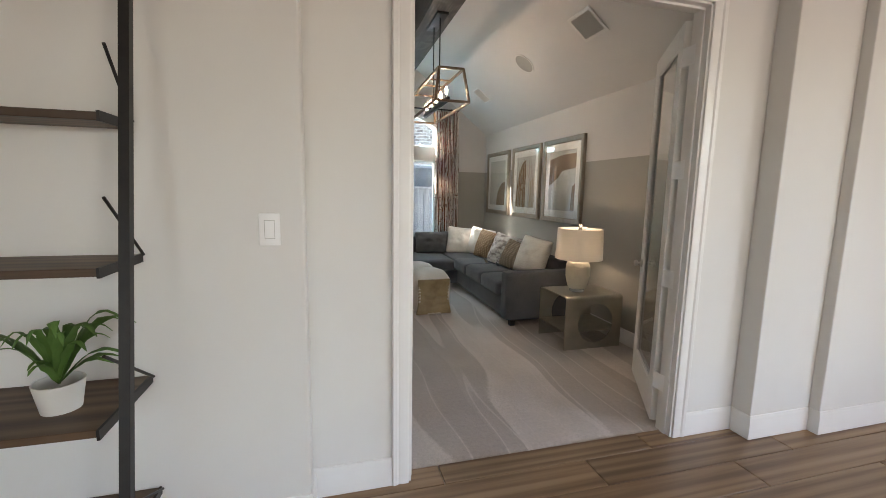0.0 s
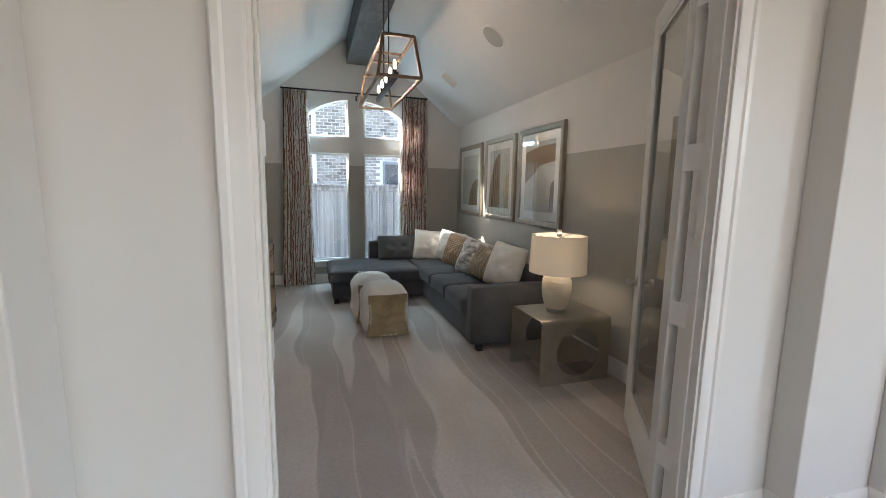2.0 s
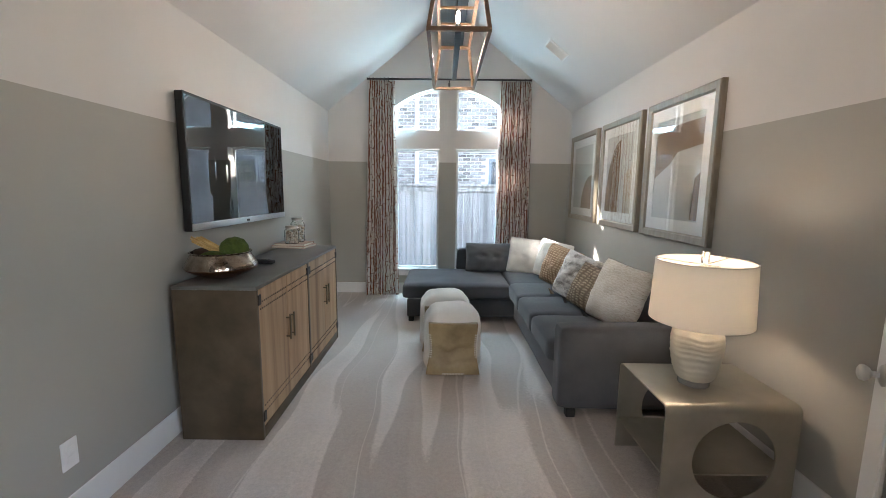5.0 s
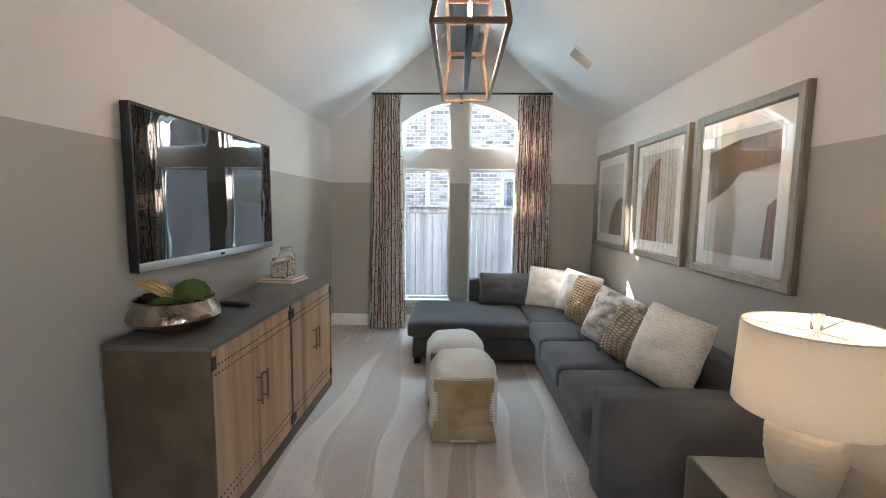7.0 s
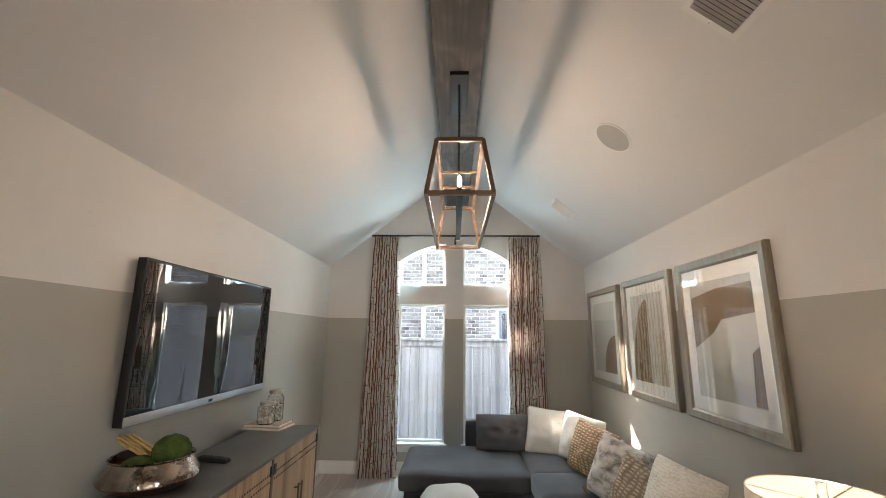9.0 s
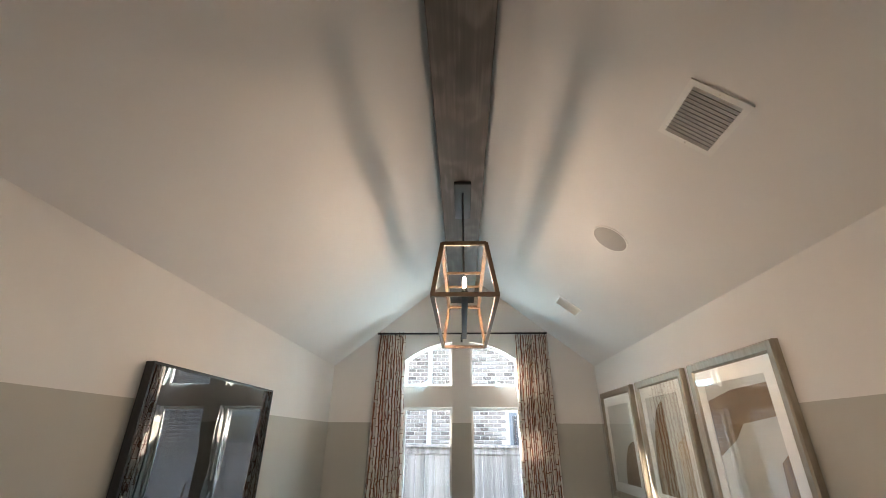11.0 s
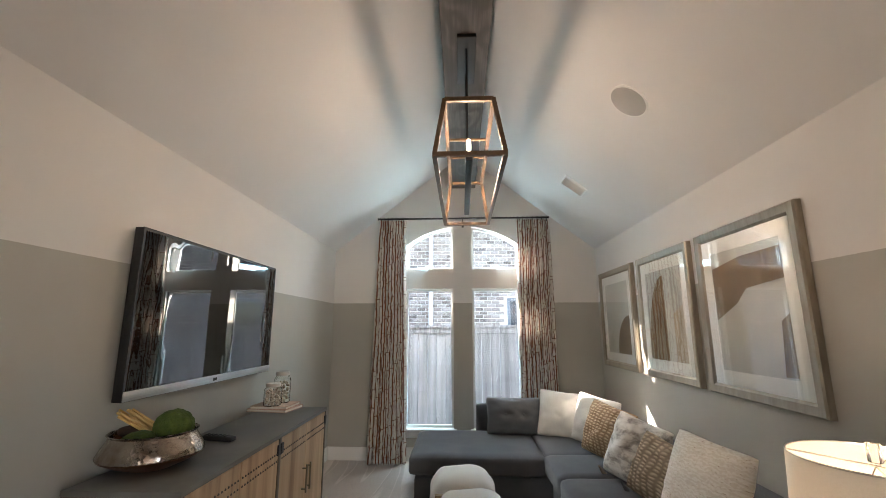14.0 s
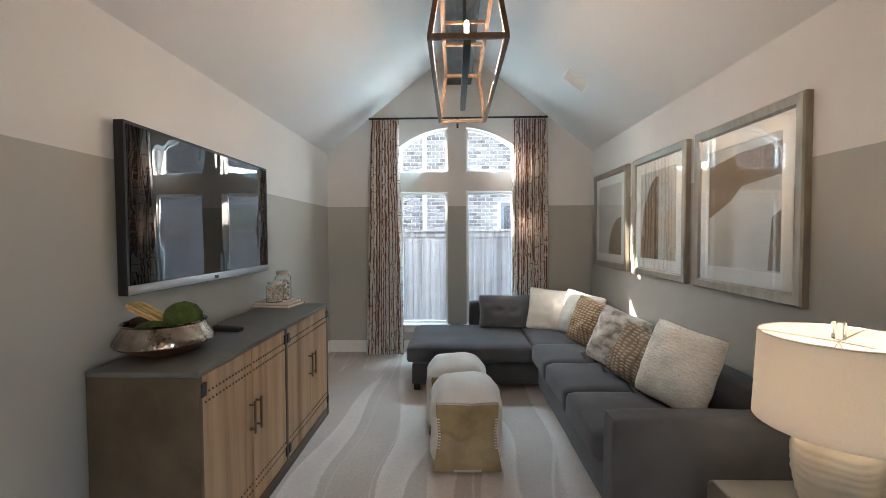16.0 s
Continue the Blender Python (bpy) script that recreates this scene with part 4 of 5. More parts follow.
for x, y in ((-0.385, 4.79), (-0.385, 5.57), (0.745, 2.93), (1.42, 2.93), (1.42, 5.6), (0.6, 5.57)):
    part("foot", boxed(x - 0.028, x + 0.028, y - 0.028, y + 0.028, 0.0, FZ + 0.004, bevel=0.004, seg=1), M["dark_leg"], sofa, "black plastic foot")

# pillow cloths
M["white_linen"] = cloth("cream_white_slub_linen", (0.72, 0.69, 0.64), (0.88, 0.86, 0.81), 140, 0.95, 0.6, 0.003, 7.0)
M["tuft_grey"] = cloth("mid_grey_weave", (0.105, 0.112, 0.120), (0.175, 0.182, 0.19), 380, 0.93, 0.4, 0.0015)


def rib_cloth(name, a, b, su, sv, wander=1.3):
    mat, nt, bsdf = material(name, 0.95)
    v = coords(nt, (1, 1, 1), "UV")
    warp = noise_tex(nt, v, 12.0, 2.0)
    waves = []
    for dirn, sc in (("X", su), ("Y", sv)):
        w = nt.nodes.new("ShaderNodeTexWave")
        w.bands_direction = dirn
        w.inputs["Scale"].default_value, w.inputs["Distortion"].default_value, w.inputs["Detail"].default_value = sc, wander, 1.0
        nt.links.new(v, w.inputs["Vector"])
        waves.append(w.outputs["Fac"])
    h = maths(nt, "MULTIPLY", waves[0], waves[1])
    col = ramp(nt, maths(nt, "MULTIPLY_ADD", warp, 0.35, maths(nt, "MULTIPLY", h, 0.75)), ((0.12, a), (0.55, b)))
    nt.links.new(col, bsdf.inputs["Base Color"])
    bump(nt, bsdf, h, 0.7, 0.009)
    return mat


M["basket"] = rib_cloth("tan_basket_weave", (0.31, 0.195, 0.11), (0.58, 0.43, 0.285), 9, 14, 4.0)
M["knit"] = rib_cloth("taupe_chunky_knit", (0.25, 0.19, 0.135), (0.49, 0.40, 0.295), 7, 15, 3.5)


def boucle_material():
    """Cream yarn in uneven rows with scattered brown flecks."""
    mat, nt, bsdf = material("cream_boucle_rows", 0.97)
    v = coords(nt, (1, 1, 1), "UV")
    w = nt.nodes.new("ShaderNodeTexWave")
    w.bands_direction = "Y"
    w.inputs["Scale"].default_value, w.inputs["Distortion"].default_value, w.inputs["Detail"].default_value, w.inputs["Detail Scale"].default_value = 17.0, 9.0, 3.0, 2.0
    nt.links.new(v, w.inputs["Vector"])
    loops = nt.nodes.new("ShaderNodeTexVoronoi")
    loops.inputs["Scale"].default_value = 95.0
    nt.links.new(v, loops.inputs["Vector"])
    h = maths(nt, "MULTIPLY_ADD", loops.outputs["Distance"], -0.9, maths(nt, "MULTIPLY_ADD", w.outputs["Fac"], 0.6, 0.4))
    fleck = noise_tex(nt, coords(nt, (60, 150, 1), "UV"), 1.0, 2.0)
    col = ramp(nt, h, ((0.0, (0.80, 0.755, 0.68)), (0.5, (0.90, 0.87, 0.81))))
    col = mixed(nt, ramp(nt, fleck, ((0.655, (0, 0, 0)), (0.71, (0.8, 0.8, 0.8)))), col, (0.34, 0.22, 0.12))
    nt.links.new(col, bsdf.inputs["Base Color"])
    bump(nt, bsdf, h, 0.30, 0.006)
    return mat


M["boucle"] = boucle_material()


def fur_material():
    mat, nt, bsdf = material("marbled_grey_fur", 0.98)
    v = coords(nt)
    cloud = noise_tex(nt, coords(nt, (1.0, 1.0, 1.7)), 12.0, 3.0, 0.6)
    hair = noise_tex(nt, v, 160.0, 3.0)
    f = maths(nt, "MULTIPLY_ADD", hair, 0.16, maths(nt, "SUBTRACT", cloud, 0.08))
    col = ramp(nt, f, ((0.30, (0.20, 0.175, 0.16)), (0.42, (0.44, 0.41, 0.38)), (0.50, (0.68, 0.65, 0.61)), (0.66, (0.84, 0.82, 0.78))))
    nt.links.new(col, bsdf.inputs["Base Color"])
    bsdf.inputs["Sheen Weight"].default_value = 0.4
    bump(nt, bsdf, maths(nt, "ADD", cloud, hair), 0.8, 0.008)
    return mat


M["fur"] = fur_material()


def scatter_pillow(label, mat, w, h, t, m, seed, dimple=(), tassels=False):
    p = thing("throw_pillow", label, "pillow", m, group="pillows on the sofa")
    bm = pillow(bmesh.new(), w, h, t, 22, seed, dimple)
    bmesh.ops.transform(bm, matrix=m, verts=bm.verts)
    part("cover", bm, M[mat], p, angle=70)
    if tassels:
        for sx in (-1, 1):
            tb = bmesh.new()
            lathe(tb, [(0.002, 0.03), (0.008, 0.022), (0.007, 0.014), (0.011, 0.0), (0.017, -0.045), (0.0, -0.047)], 12)
            bmesh.ops.transform(tb, matrix=m @ pose(sx * w * 0.495, 0, -h * 0.49, 55, 0, sx * 30), verts=tb.verts)
            part("tassel", tb, M[tassels], p, "dark yarn tassel")
    if dimple:
        for du, dv in dimple:
            bb = bmesh.new()
            lathe(bb, [(0.0, 0.0), (0.011, 0.0), (0.010, 0.005), (0.0, 0.007)], 12)
            bmesh.ops.transform(bb, matrix=m @ pose(du * w / 2, -t * 0.36, dv * h / 2, 90, 0, 0), verts=bb.verts)
            part("button", bb, M[mat], p)
    return p


# facing: rz turns the pillow's front (-y) about the upright; rx leans it back
scatter_pillow("mid-grey button-tufted cushion leaning on the chaise back", "tuft_grey", 0.58, 0.37, 0.24, pose(0.49, 5.46, 0.583, -14, 0, 0), 1, ((-0.3, 0.05), (0.3, 0.05)))
scatter_pillow("cream slub-linen pillow in the sofa's corner", "white_linen", 0.48, 0.45, 0.22, pose(0.94, 5.34, 0.622, -16, 5, -16), 2)
scatter_pillow("sunlit white pillow standing behind a woven one", "white_linen", 0.43, 0.44, 0.21, pose(1.14, 4.97, 0.640, -14, 8, -48), 3)
scatter_pillow("tan basket-weave pillow leaning on the sofa back", "basket", 0.45, 0.43, 0.27, pose(1.125, 4.60, 0.632, -16, 10, -58), 4)
scatter_pillow("marbled grey and white furry pillow", "fur", 0.42, 0.44, 0.26, pose(1.12, 4.05, 0.637, -18, 12, -58), 5, tassels="knit")
scatter_pillow("taupe chunky-knit pillow with dark tassels", "knit", 0.41, 0.38, 0.25, pose(1.13, 3.70, 0.610, -20, 14, -62), 6, tassels="tuft_grey")
scatter_pillow("large cream boucle pillow propped against the back", "boucle", 0.43, 0.47, 0.27, pose(1.18, 3.36, 0.663, -18, 8, -64), 7, tassels="tuft_grey")

# ---- poufs ----
M["pouf_leather"] = surface("olive_tan_hide", (0.21, 0.145, 0.068), (0.35, 0.26, 0.135), 7.0, 0.5, relief=0.3, fine=45, depth=0.003)
M["pouf_canvas"] = cloth("cream_canvas", (0.70, 0.655, 0.60), (0.84, 0.80, 0.75), 260, 0.95, 0.5, 0.002)


def pouf(m, label):
    p = thing("pouf", label, "pouf", m, group="poufs")
    W, D, H = 0.44, 0.41, 0.455
    bm = cushion_block(bmesh.new(), -W / 2, W / 2, -D / 2, D / 2, 0.0, H - 0.008, 0.095, 0.058, 18, 41)
    for v in bm.verts:
        k = v.co.z / H
        v.co.x *= 1.02 + 0.030 * math.sin(k * 9) - 0.04 * k
        v.co += 0.014 * Vector((noise.noise(v.co * 6), 0.5 * noise.noise(v.co * 7 + Vector((4, 0, 0))), 0.7 * k * noise.noise(v.co * 8 + Vector((0, 9, 0)))))
        v.co.y += 0.014 * math.sin(k * 8.5) * (1 if v.co.y > 0 else -1)
        v.co.z = max(0.0, v.co.z)
    bmesh.ops.transform(bm, matrix=m, verts=bm.verts)
    part("body", bm, M["pouf_canvas"], p, "cream canvas body", angle=80)
    for s in (-1, 1):
        pb = bmesh.new()
        n, q = 18, 26
        g = []
        for i in range(n + 1):
            row = []
            for j in range(q + 1):
                u, k = 2 * i / n - 1, j / q
                hw = 0.176 + 0.006 * math.cos(k * 6.6) + 0.020 * (1 - k) ** 3
                z = 0.012 + k * 0.40
                fold = z - 0.205 - 0.018 * math.sin(u * 3.3 + s) - 0.01 * math.sin(u * 7)
                bulge = 0.014 * math.sin((z / H) * 8.5) - 0.020 * math.exp(-(fold / 0.016) ** 2) - 0.009 * math.exp(-((fold + 0.085 + 0.02 * u) / 0.014) ** 2) + 0.013 * (1 - u * u) + 0.006 * noise.noise(Vector((u * 2, z * 9, s)))
                row.append((hw * u, s * (D / 2 + 0.016 + bulge), z))
            g.append(row)
        back = [[pb.verts.new((x, y - s * 0.03, z)) for x, y, z in row] for row in g]
        front = [[pb.verts.new(c) for c in row] for row in g]
        for i in range(n):
            for j in range(q):
                pb.faces.new((front[i][j], front[i + 1][j], front[i + 1][j + 1], front[i][j + 1]))
        edge = [(i, 0) for i in range(n)] + [(n, j) for j in range(q)] + [(i, q) for i in range(n, 0, -1)] + [(0, j) for j in range(q, 0, -1)]
        for a, b in zip(edge, edge[1:] + edge[:1]):
            pb.faces.new((front[a[0]][a[1]], front[b[0]][b[1]], back[b[0]][b[1]], back[a[0]][a[1]]))
        bmesh.ops.transform(pb, matrix=m, verts=pb.verts)
        panel = part("hide_panel", pb, M["pouf_leather"], p, "olive tan hide panel laced with cream cord", angle=60)
        lace = bmesh.new()
        for side in (-1, 1):
            for k in range(11):
                z = 0.15 + k * 0.017
                hw = 0.178 + 0.006 * math.cos(z / 0.41 * 6.6) + 0.020 * (1 - z / 0.41) ** 3
                tube(lace, [(side * (hw - 0.018), s * (D / 2 + 0.021), z), (side * hw, s * (D / 2 + 0.024), z + 0.003), (side * (hw + 0.014), s * (D / 2 + 0.006), z + 0.006)], 0.0035, 5)
        for k in range(14):
            x = -0.075 + k * 0.0115
            tube(lace, [(x, s * (D / 2 + 0.032), 0.016), (x + 0.002, s * (D / 2 + 0.036), 0.026), (x + 0.004, s * (D / 2 + 0.032), 0.036)], 0.0032, 5)
        bmesh.ops.transform(lace, matrix=m, verts=lace.verts)
        tagged(part("lacing", lace, M["pouf_canvas"], panel, "cream cord lacing"), kind="stuff")
    return p


pouf(pose(0.025, 3.685, 0, 0, 0, 1), "cream canvas pouf with olive tan hide ends, nearer the door")
pouf(pose(-0.03, 4.135, 0, 0, 0, 2), "cream canvas pouf with olive tan hide ends, nearer the chaise")

# ---- side table and lamp ----
M["table_metal"] = surface("brushed_champagne_metal", (0.40, 0.37, 0.305), (0.54, 0.505, 0.43), 5.0, 0.40, 0.85, (1, 1, 1), 70, 0.12, 0.0012, 0.25, 6.0)
table = thing("side_table", "brushed champagne metal side table with round cut-outs and a low shelf", "side table", pose(1.2, 2.395, 0))
TX0, TX1, TY0_, TY1_, TH = 0.905, 1.485, 2.16, 2.63, 0.485
bm = bmesh.new()
# top sheet that rolls over into the two end panels
prof = []
R, th = 0.035, 0.008
for k in range(7):
    a = radians(90 - 15 * k)
    prof.append((TY1_ - R + R * math.cos(a), TH - R + R * math.sin(a)))
outer = [(TY0_ + TY1_ - y, z) for y, z in reversed(prof)][0:] + prof
outer = [(TY0_, TH - R - 0.002)] + outer + [(TY1_, TH - R - 0.002)]
inner = []
for y, z in outer:
    cy = max(TY0_ + R, min(TY1_ - R, y))
    cz = min(TH - R, z)
    d = Vector((y - cy, z - cz))
    d = d.normalized() * th if d.length else Vector((0, th))
    inner.append((y - d.x, z - d.y))
loop = outer + inner[::-1]
va = [bm.verts.new((TX0, y, z)) for y, z in loop]
vb = [bm.verts.new((TX1, y, z)) for y, z in loop]
m_ = len(outer)
for k in range(m_ - 1):
    j = 2 * m_ - 1 - k
    for vv, flip in ((va, 0), (vb, 1)):
        bm.faces.new((vv[k], vv[k + 1], vv[j - 1], vv[j]))
for k in range(2 * m_):
    bm.faces.new((va[k], va[(k + 1) % (2 * m_)], vb[(k + 1) % (2 * m_)], vb[k]))
part("top", bm, M["table_metal"], table, angle=50)
cx, cz, cr = (TX0 + TX1) / 2 + 0.02, 0.235, 0.180
hole = [(cx + cr * math.cos(2 * math.pi * k / 40), cz + cr * math.sin(2 * math.pi * k / 40)) for k in range(40)]
for y0 in (TY0_, TY1_ - th):
    part("end_panel", prism(bmesh.new(), rect(TX0, TX1, 0.0, TH - R - 0.002), "y", y0, y0 + th, [hole]), M["table_metal"], table, "end panel with a large round cut-out", smooth=False)
part("shelf", boxed(TX0 + 0.005, TX1 - 0.005, TY0_ + th, TY1_ - th, 0.16, 0.168, bevel=0.001, seg=1), M["table_metal"], table)

LX, LY, LZ = 1.148, 2.385, TH
M["ceramic"] = surface("cream_ridged_ceramic", (0.50, 0.45, 0.36), (0.63, 0.58, 0.47), 6.0, 0.55, relief=0.2, fine=60)


def shade_material():
    mat, nt, bsdf = material("white_linen_shade", 0.9)
    v = coords(nt)
    col = ramp(nt, noise_tex(nt, v, 300.0, 2.0), ((0.3, (0.80, 0.77, 0.70)), (0.7, (0.86, 0.83, 0.77))))
    nt.links.new(col, bsdf.inputs["Base Color"])
    tr = nt.nodes.new("ShaderNodeBsdfTranslucent")
    nt.links.new(col, tr.inputs["Color"])
    mx = nt.nodes.new("ShaderNodeMixShader")
    mx.inputs[0].default_value = 0.30
    nt.links.new(bsdf.outputs[0], mx.inputs[1])
    nt.links.new(tr.outputs[0], mx.inputs[2])
    nt.links.new(mx.outputs[0], nt.nodes["Material Output"].inputs["Surface"])
    return mat


def glow(name, color, strength):
    mat, nt, bsdf = material(name, 0.4)
    bsdf.inputs["Base Color"].default_value = (*color, 1)
    bsdf.inputs["Emission Color"].default_value = (*color, 1)
    bsdf.inputs["Emission Strength"].default_value = strength
    return mat


M["shade"] = shade_material()
lampt = thing("table_lamp", "cream ridged ceramic table lamp with a lit white drum shade", "lamp", pose(LX, LY, LZ))
part("foot", lathe(bmesh.new(), [(0.0, LZ), (0.066, LZ), (0.068, LZ + 0.004), (0.068, LZ + 0.024), (0.065, LZ + 0.028), (0.0, LZ + 0.028)], 40, (LX, LY)), M["frosted"], lampt, "clear acrylic foot, made milky to look bright with light")
prof = []
for k in range(41):
    t = k / 40
    r = float(np.interp(t, (0, 0.06, 0.2, 0.45, 0.7, 0.85, 0.95, 1.0), (0.072, 0.084, 0.096, 0.109, 0.112, 0.106, 0.092, 0.070)))
    prof.append((r + 0.0011 * math.sin(t * 62 + 2 * math.sin(t * 9)), LZ + 0.03 + t * 0.265))
bm = lathe(bmesh.new(), [(0.0, LZ + 0.0285)] + prof + [(0.02, LZ + 0.30), (0.0, LZ + 0.30)], 48, (LX, LY))
for v in bm.verts:
    a = math.atan2(v.co.y - LY, v.co.x - LX)
    v.co.z += 0.007 * math.sin(2 * a + 20 * v.co.z) * math.sin(3 * a + 1) if 0.53 < v.co.z < 0.76 else 0
part("body", bm, M["ceramic"], lampt, "cream ceramic body with wavy ridges", angle=60)
S0, S1, SR = 0.795, 1.075, 0.215
bm = lathe(bmesh.new(), [(SR, S0), (SR - 0.012, S1), (SR - 0.015, S1), (SR - 0.003, S0), (SR, S0)], 64, (LX, LY), cap=False)
part("shade", bm, M["shade"], lampt, "white linen drum shade glowing warm", angle=60)
for z in (S0 + 0.002, S1 - 0.002):
    rr = SR - (0.003 if z < 0.9 else 0.014)
    hb = bmesh.new()
    tube(hb, [(LX + rr * math.cos(2 * math.pi * k / 48), LY + rr * math.sin(2 * math.pi * k / 48), z) for k in range(49)], 0.003, 6, False)
    part("shade_ring", hb, M["nickel"], lampt, "wire ring of the shade")
for k in range(3):
    a = 2 * math.pi * k / 3 + 0.5
    hb = bmesh.new()
    tube(hb, [(LX, LY, S1 - 0.02), (LX + (SR - 0.014) * math.cos(a), LY + (SR - 0.014) * math.sin(a), S1 - 0.002)], 0.0025, 6)
    part("spoke", hb, M["nickel"], lampt)
part("stem", tube(bmesh.new(), [(LX, LY, LZ + 0.29), (LX, LY, 0.85)], 0.010, 10), M["nickel"], lampt)
hp = [(LX + 0.045 * math.sin(math.pi * k / 12) * s, LY, 0.84 + 0.215 * (k / 12 if s > 0 else 1 - k / 12)) for s in (1, -1) for k in range(13)]
part("harp", tube(bmesh.new(), hp, 0.002, 6), M["nickel"], lampt)
part("finial", boxed(LX - 0.013, LX + 0.013, LY - 0.013, LY + 0.013, S1 - 0.012, S1 + 0.042, bevel=0.003), M["clear"], lampt, "clear acrylic block finial")
part("bulb", lathe(bmesh.new(), [(0.0, 0.86), (0.013, 0.862), (0.015, 0.885), (0.03, 0.925), (0.026, 0.955), (0.0, 0.967)], 20, (LX, LY)), glow("warm_bulb", (1.0, 0.80, 0.55), 1.2), lampt, "lit bulb", angle=60)
lamp("table_lamp_light", "POINT", pose(LX, LY, 0.915), LAMP_W, (1.0, 0.75, 0.52), radius=0.045)

# ---- lantern pendant ----
# Bronze raised towards tan, so the bulbs' glow on the bars is in its colour
M["lantern"] = surface("bulb_warmed_bronze", (0.12, 0.072, 0.038), (0.19, 0.118, 0.064), 20.0, 0.5, 0.2, relief=0.05)
CX = 0.02
ln = thing("lantern_pendant", "dark bronze open-frame lantern pendant with a row of lit bulbs", "pendant lamp", pose(CX, 3.49, 3.15))
B0, B1, BZ, BW = 2.845, 4.145, 2.225, 0.163
T0, T1, TZ, TW = 2.90, 4.09, 2.53, 0.118
bw = 0.021
low = [(CX - BW, B0, BZ), (CX + BW, B0, BZ), (CX + BW, B1, BZ), (CX - BW, B1, BZ)]
top = [(CX - TW, T0, TZ), (CX + TW, T0, TZ), (CX + TW, T1, TZ), (CX - TW, T1, TZ)]
for ring in (low, top):
    for a, b in zip(ring, ring[1:] + ring[:1]):
        part("frame_bar", bar(bmesh.new(), a, b, bw), M["lantern"], ln, smooth=False)
for a, b in zip(low, top):
    part("frame_bar", bar(bmesh.new(), a, b, bw, up=(0, 1, 0)), M["lantern"], ln, smooth=False)
for y in (3.34, 3.60):
    part("cross_bar", bar(bmesh.new(), (CX - TW, y, TZ), (CX + TW, y, TZ), 0.014), M["lantern"], ln, smooth=False)
    part("hanging_rod", tube(bmesh.new(), [(CX, y, 2.30), (CX, y, 3.14)], 0.006, 10), M["black_iron"], ln)
part("ceiling_plate", boxed(CX - 0.058, CX + 0.058, 3.23, 3.71, 3.125, 3.152, bevel=0.003), M["black_iron"], ln)
part("bulb_channel", boxed(CX - 0.018, CX + 0.018, 2.99, 4.0, 2.255, 2.297, bevel=0.003), M["black_iron"], ln, "channel that holds the bulbs")
M["filament"] = glow("warm_filament_bulb", (1.0, 0.77, 0.56), BULB_GLOW)
for k in range(5):
    y = 3.06 + k * 0.215
    sk = part("socket", lathe(bmesh.new(), [(0.0, 2.297), (0.014, 2.297), (0.014, 2.33), (0.0, 2.33)], 14, (CX, y)), M["black_iron"], ln, angle=50)
    part("bulb", lathe(bmesh.new(), [(0.0, 2.3305), (0.006, 2.331), (0.0095, 2.345), (0.0100, 2.378), (0.007, 2.395), (0.0, 2.40)], 16, (CX, y)), M["filament"], sk, "lit tubular bulb", angle=60)

# ---- things on the sideboard ----
M["hammered"], nt, bs = material("hammered_silver", 0.16, 1.0)
v_ = coords(nt)
nt.links.new(ramp(nt, noise_tex(nt, v_, 9.0, 4.0), ((0.35, (0.24, 0.185, 0.14)), (0.65, (0.54, 0.48, 0.42)))), bs.inputs["Base Color"])
vor = nt.nodes.new("ShaderNodeTexVoronoi")
vor.inputs["Scale"].default_value = 55
nt.links.new(v_, vor.inputs["Vector"])
bump(nt, bs, vor.outputs["Distance"], 0.5, 0.003)
M["copper"] = plain_metal("worn_copper_underside", (0.26, 0.13, 0.07), (0.36, 0.19, 0.10), 0.35)
BX, BY, BZ0 = -1.35, 2.905, SH
bowl = thing("decor_bowl", "hammered silver bowl with a coppery underside on the sideboard", "bowl", pose(BX, BY, BZ0))
bm = lathe(bmesh.new(), [(0.0, 0.0), (0.085, 0.0), (0.10, 0.006), (0.150, 0.026), (0.190, 0.048), (0.196, 0.056)], 48)
bmesh.ops.translate(bm, vec=(BX, BY, BZ0), verts=bm.verts)
part("underside", bm, M["copper"], bowl, "worn copper underside", angle=50)
bm = lathe(bmesh.new(), [(0.196, 0.056), (0.197, 0.062), (0.185, 0.088), (0.166, 0.118), (0.160, 0.136), (0.168, 0.144), (0.163, 0.146), (0.154, 0.136), (0.160, 0.116), (0.18, 0.085), (0.185, 0.06), (0.10, 0.016), (0.0, 0.012)], 48, cap=False)
bmesh.ops.translate(bm, vec=(BX, BY, BZ0), verts=bm.verts)
part("side", bm, M["hammered"], bowl, "hammered silver side and rim", angle=50)
M["moss"] = surface("green_moss", (0.035, 0.065, 0.011), (0.085, 0.125, 0.022), 25.0, 0.98, relief=1.0, fine=90, depth=0.01)
bm = bmesh.new()
bmesh.ops.create_icosphere(bm, subdivisions=5, radius=0.078)
for v in bm.verts:
    v.co *= 1 + 0.05 * noise.noise(v.co * 40) + 0.05 * noise.noise(v.co * 110)
    v.co.z *= 0.9
    v.co += Vector((BX + 0.070, BY + 0.02, BZ0 + 0.155))
tagged(link_mesh("moss_ball", bm, M["moss"], smooth=True, angle=180), "green moss ball lying in the silver bowl", "ornament")
bm = bmesh.new()
bmesh.ops.create_icosphere(bm, subdivisions=4, radius=0.072)
for v in bm.verts:
    v.co *= 1 + 0.05 * noise.noise(v.co * 40 + Vector((5, 0, 0)))
    v.co.z *= 0.62
    v.co += Vector((BX - 0.02, BY - 0.055, BZ0 + 0.108))
tagged(link_mesh("moss_ball", bm, M["moss"], smooth=True, angle=180), "flatter green moss ball low in the silver bowl", "ornament")
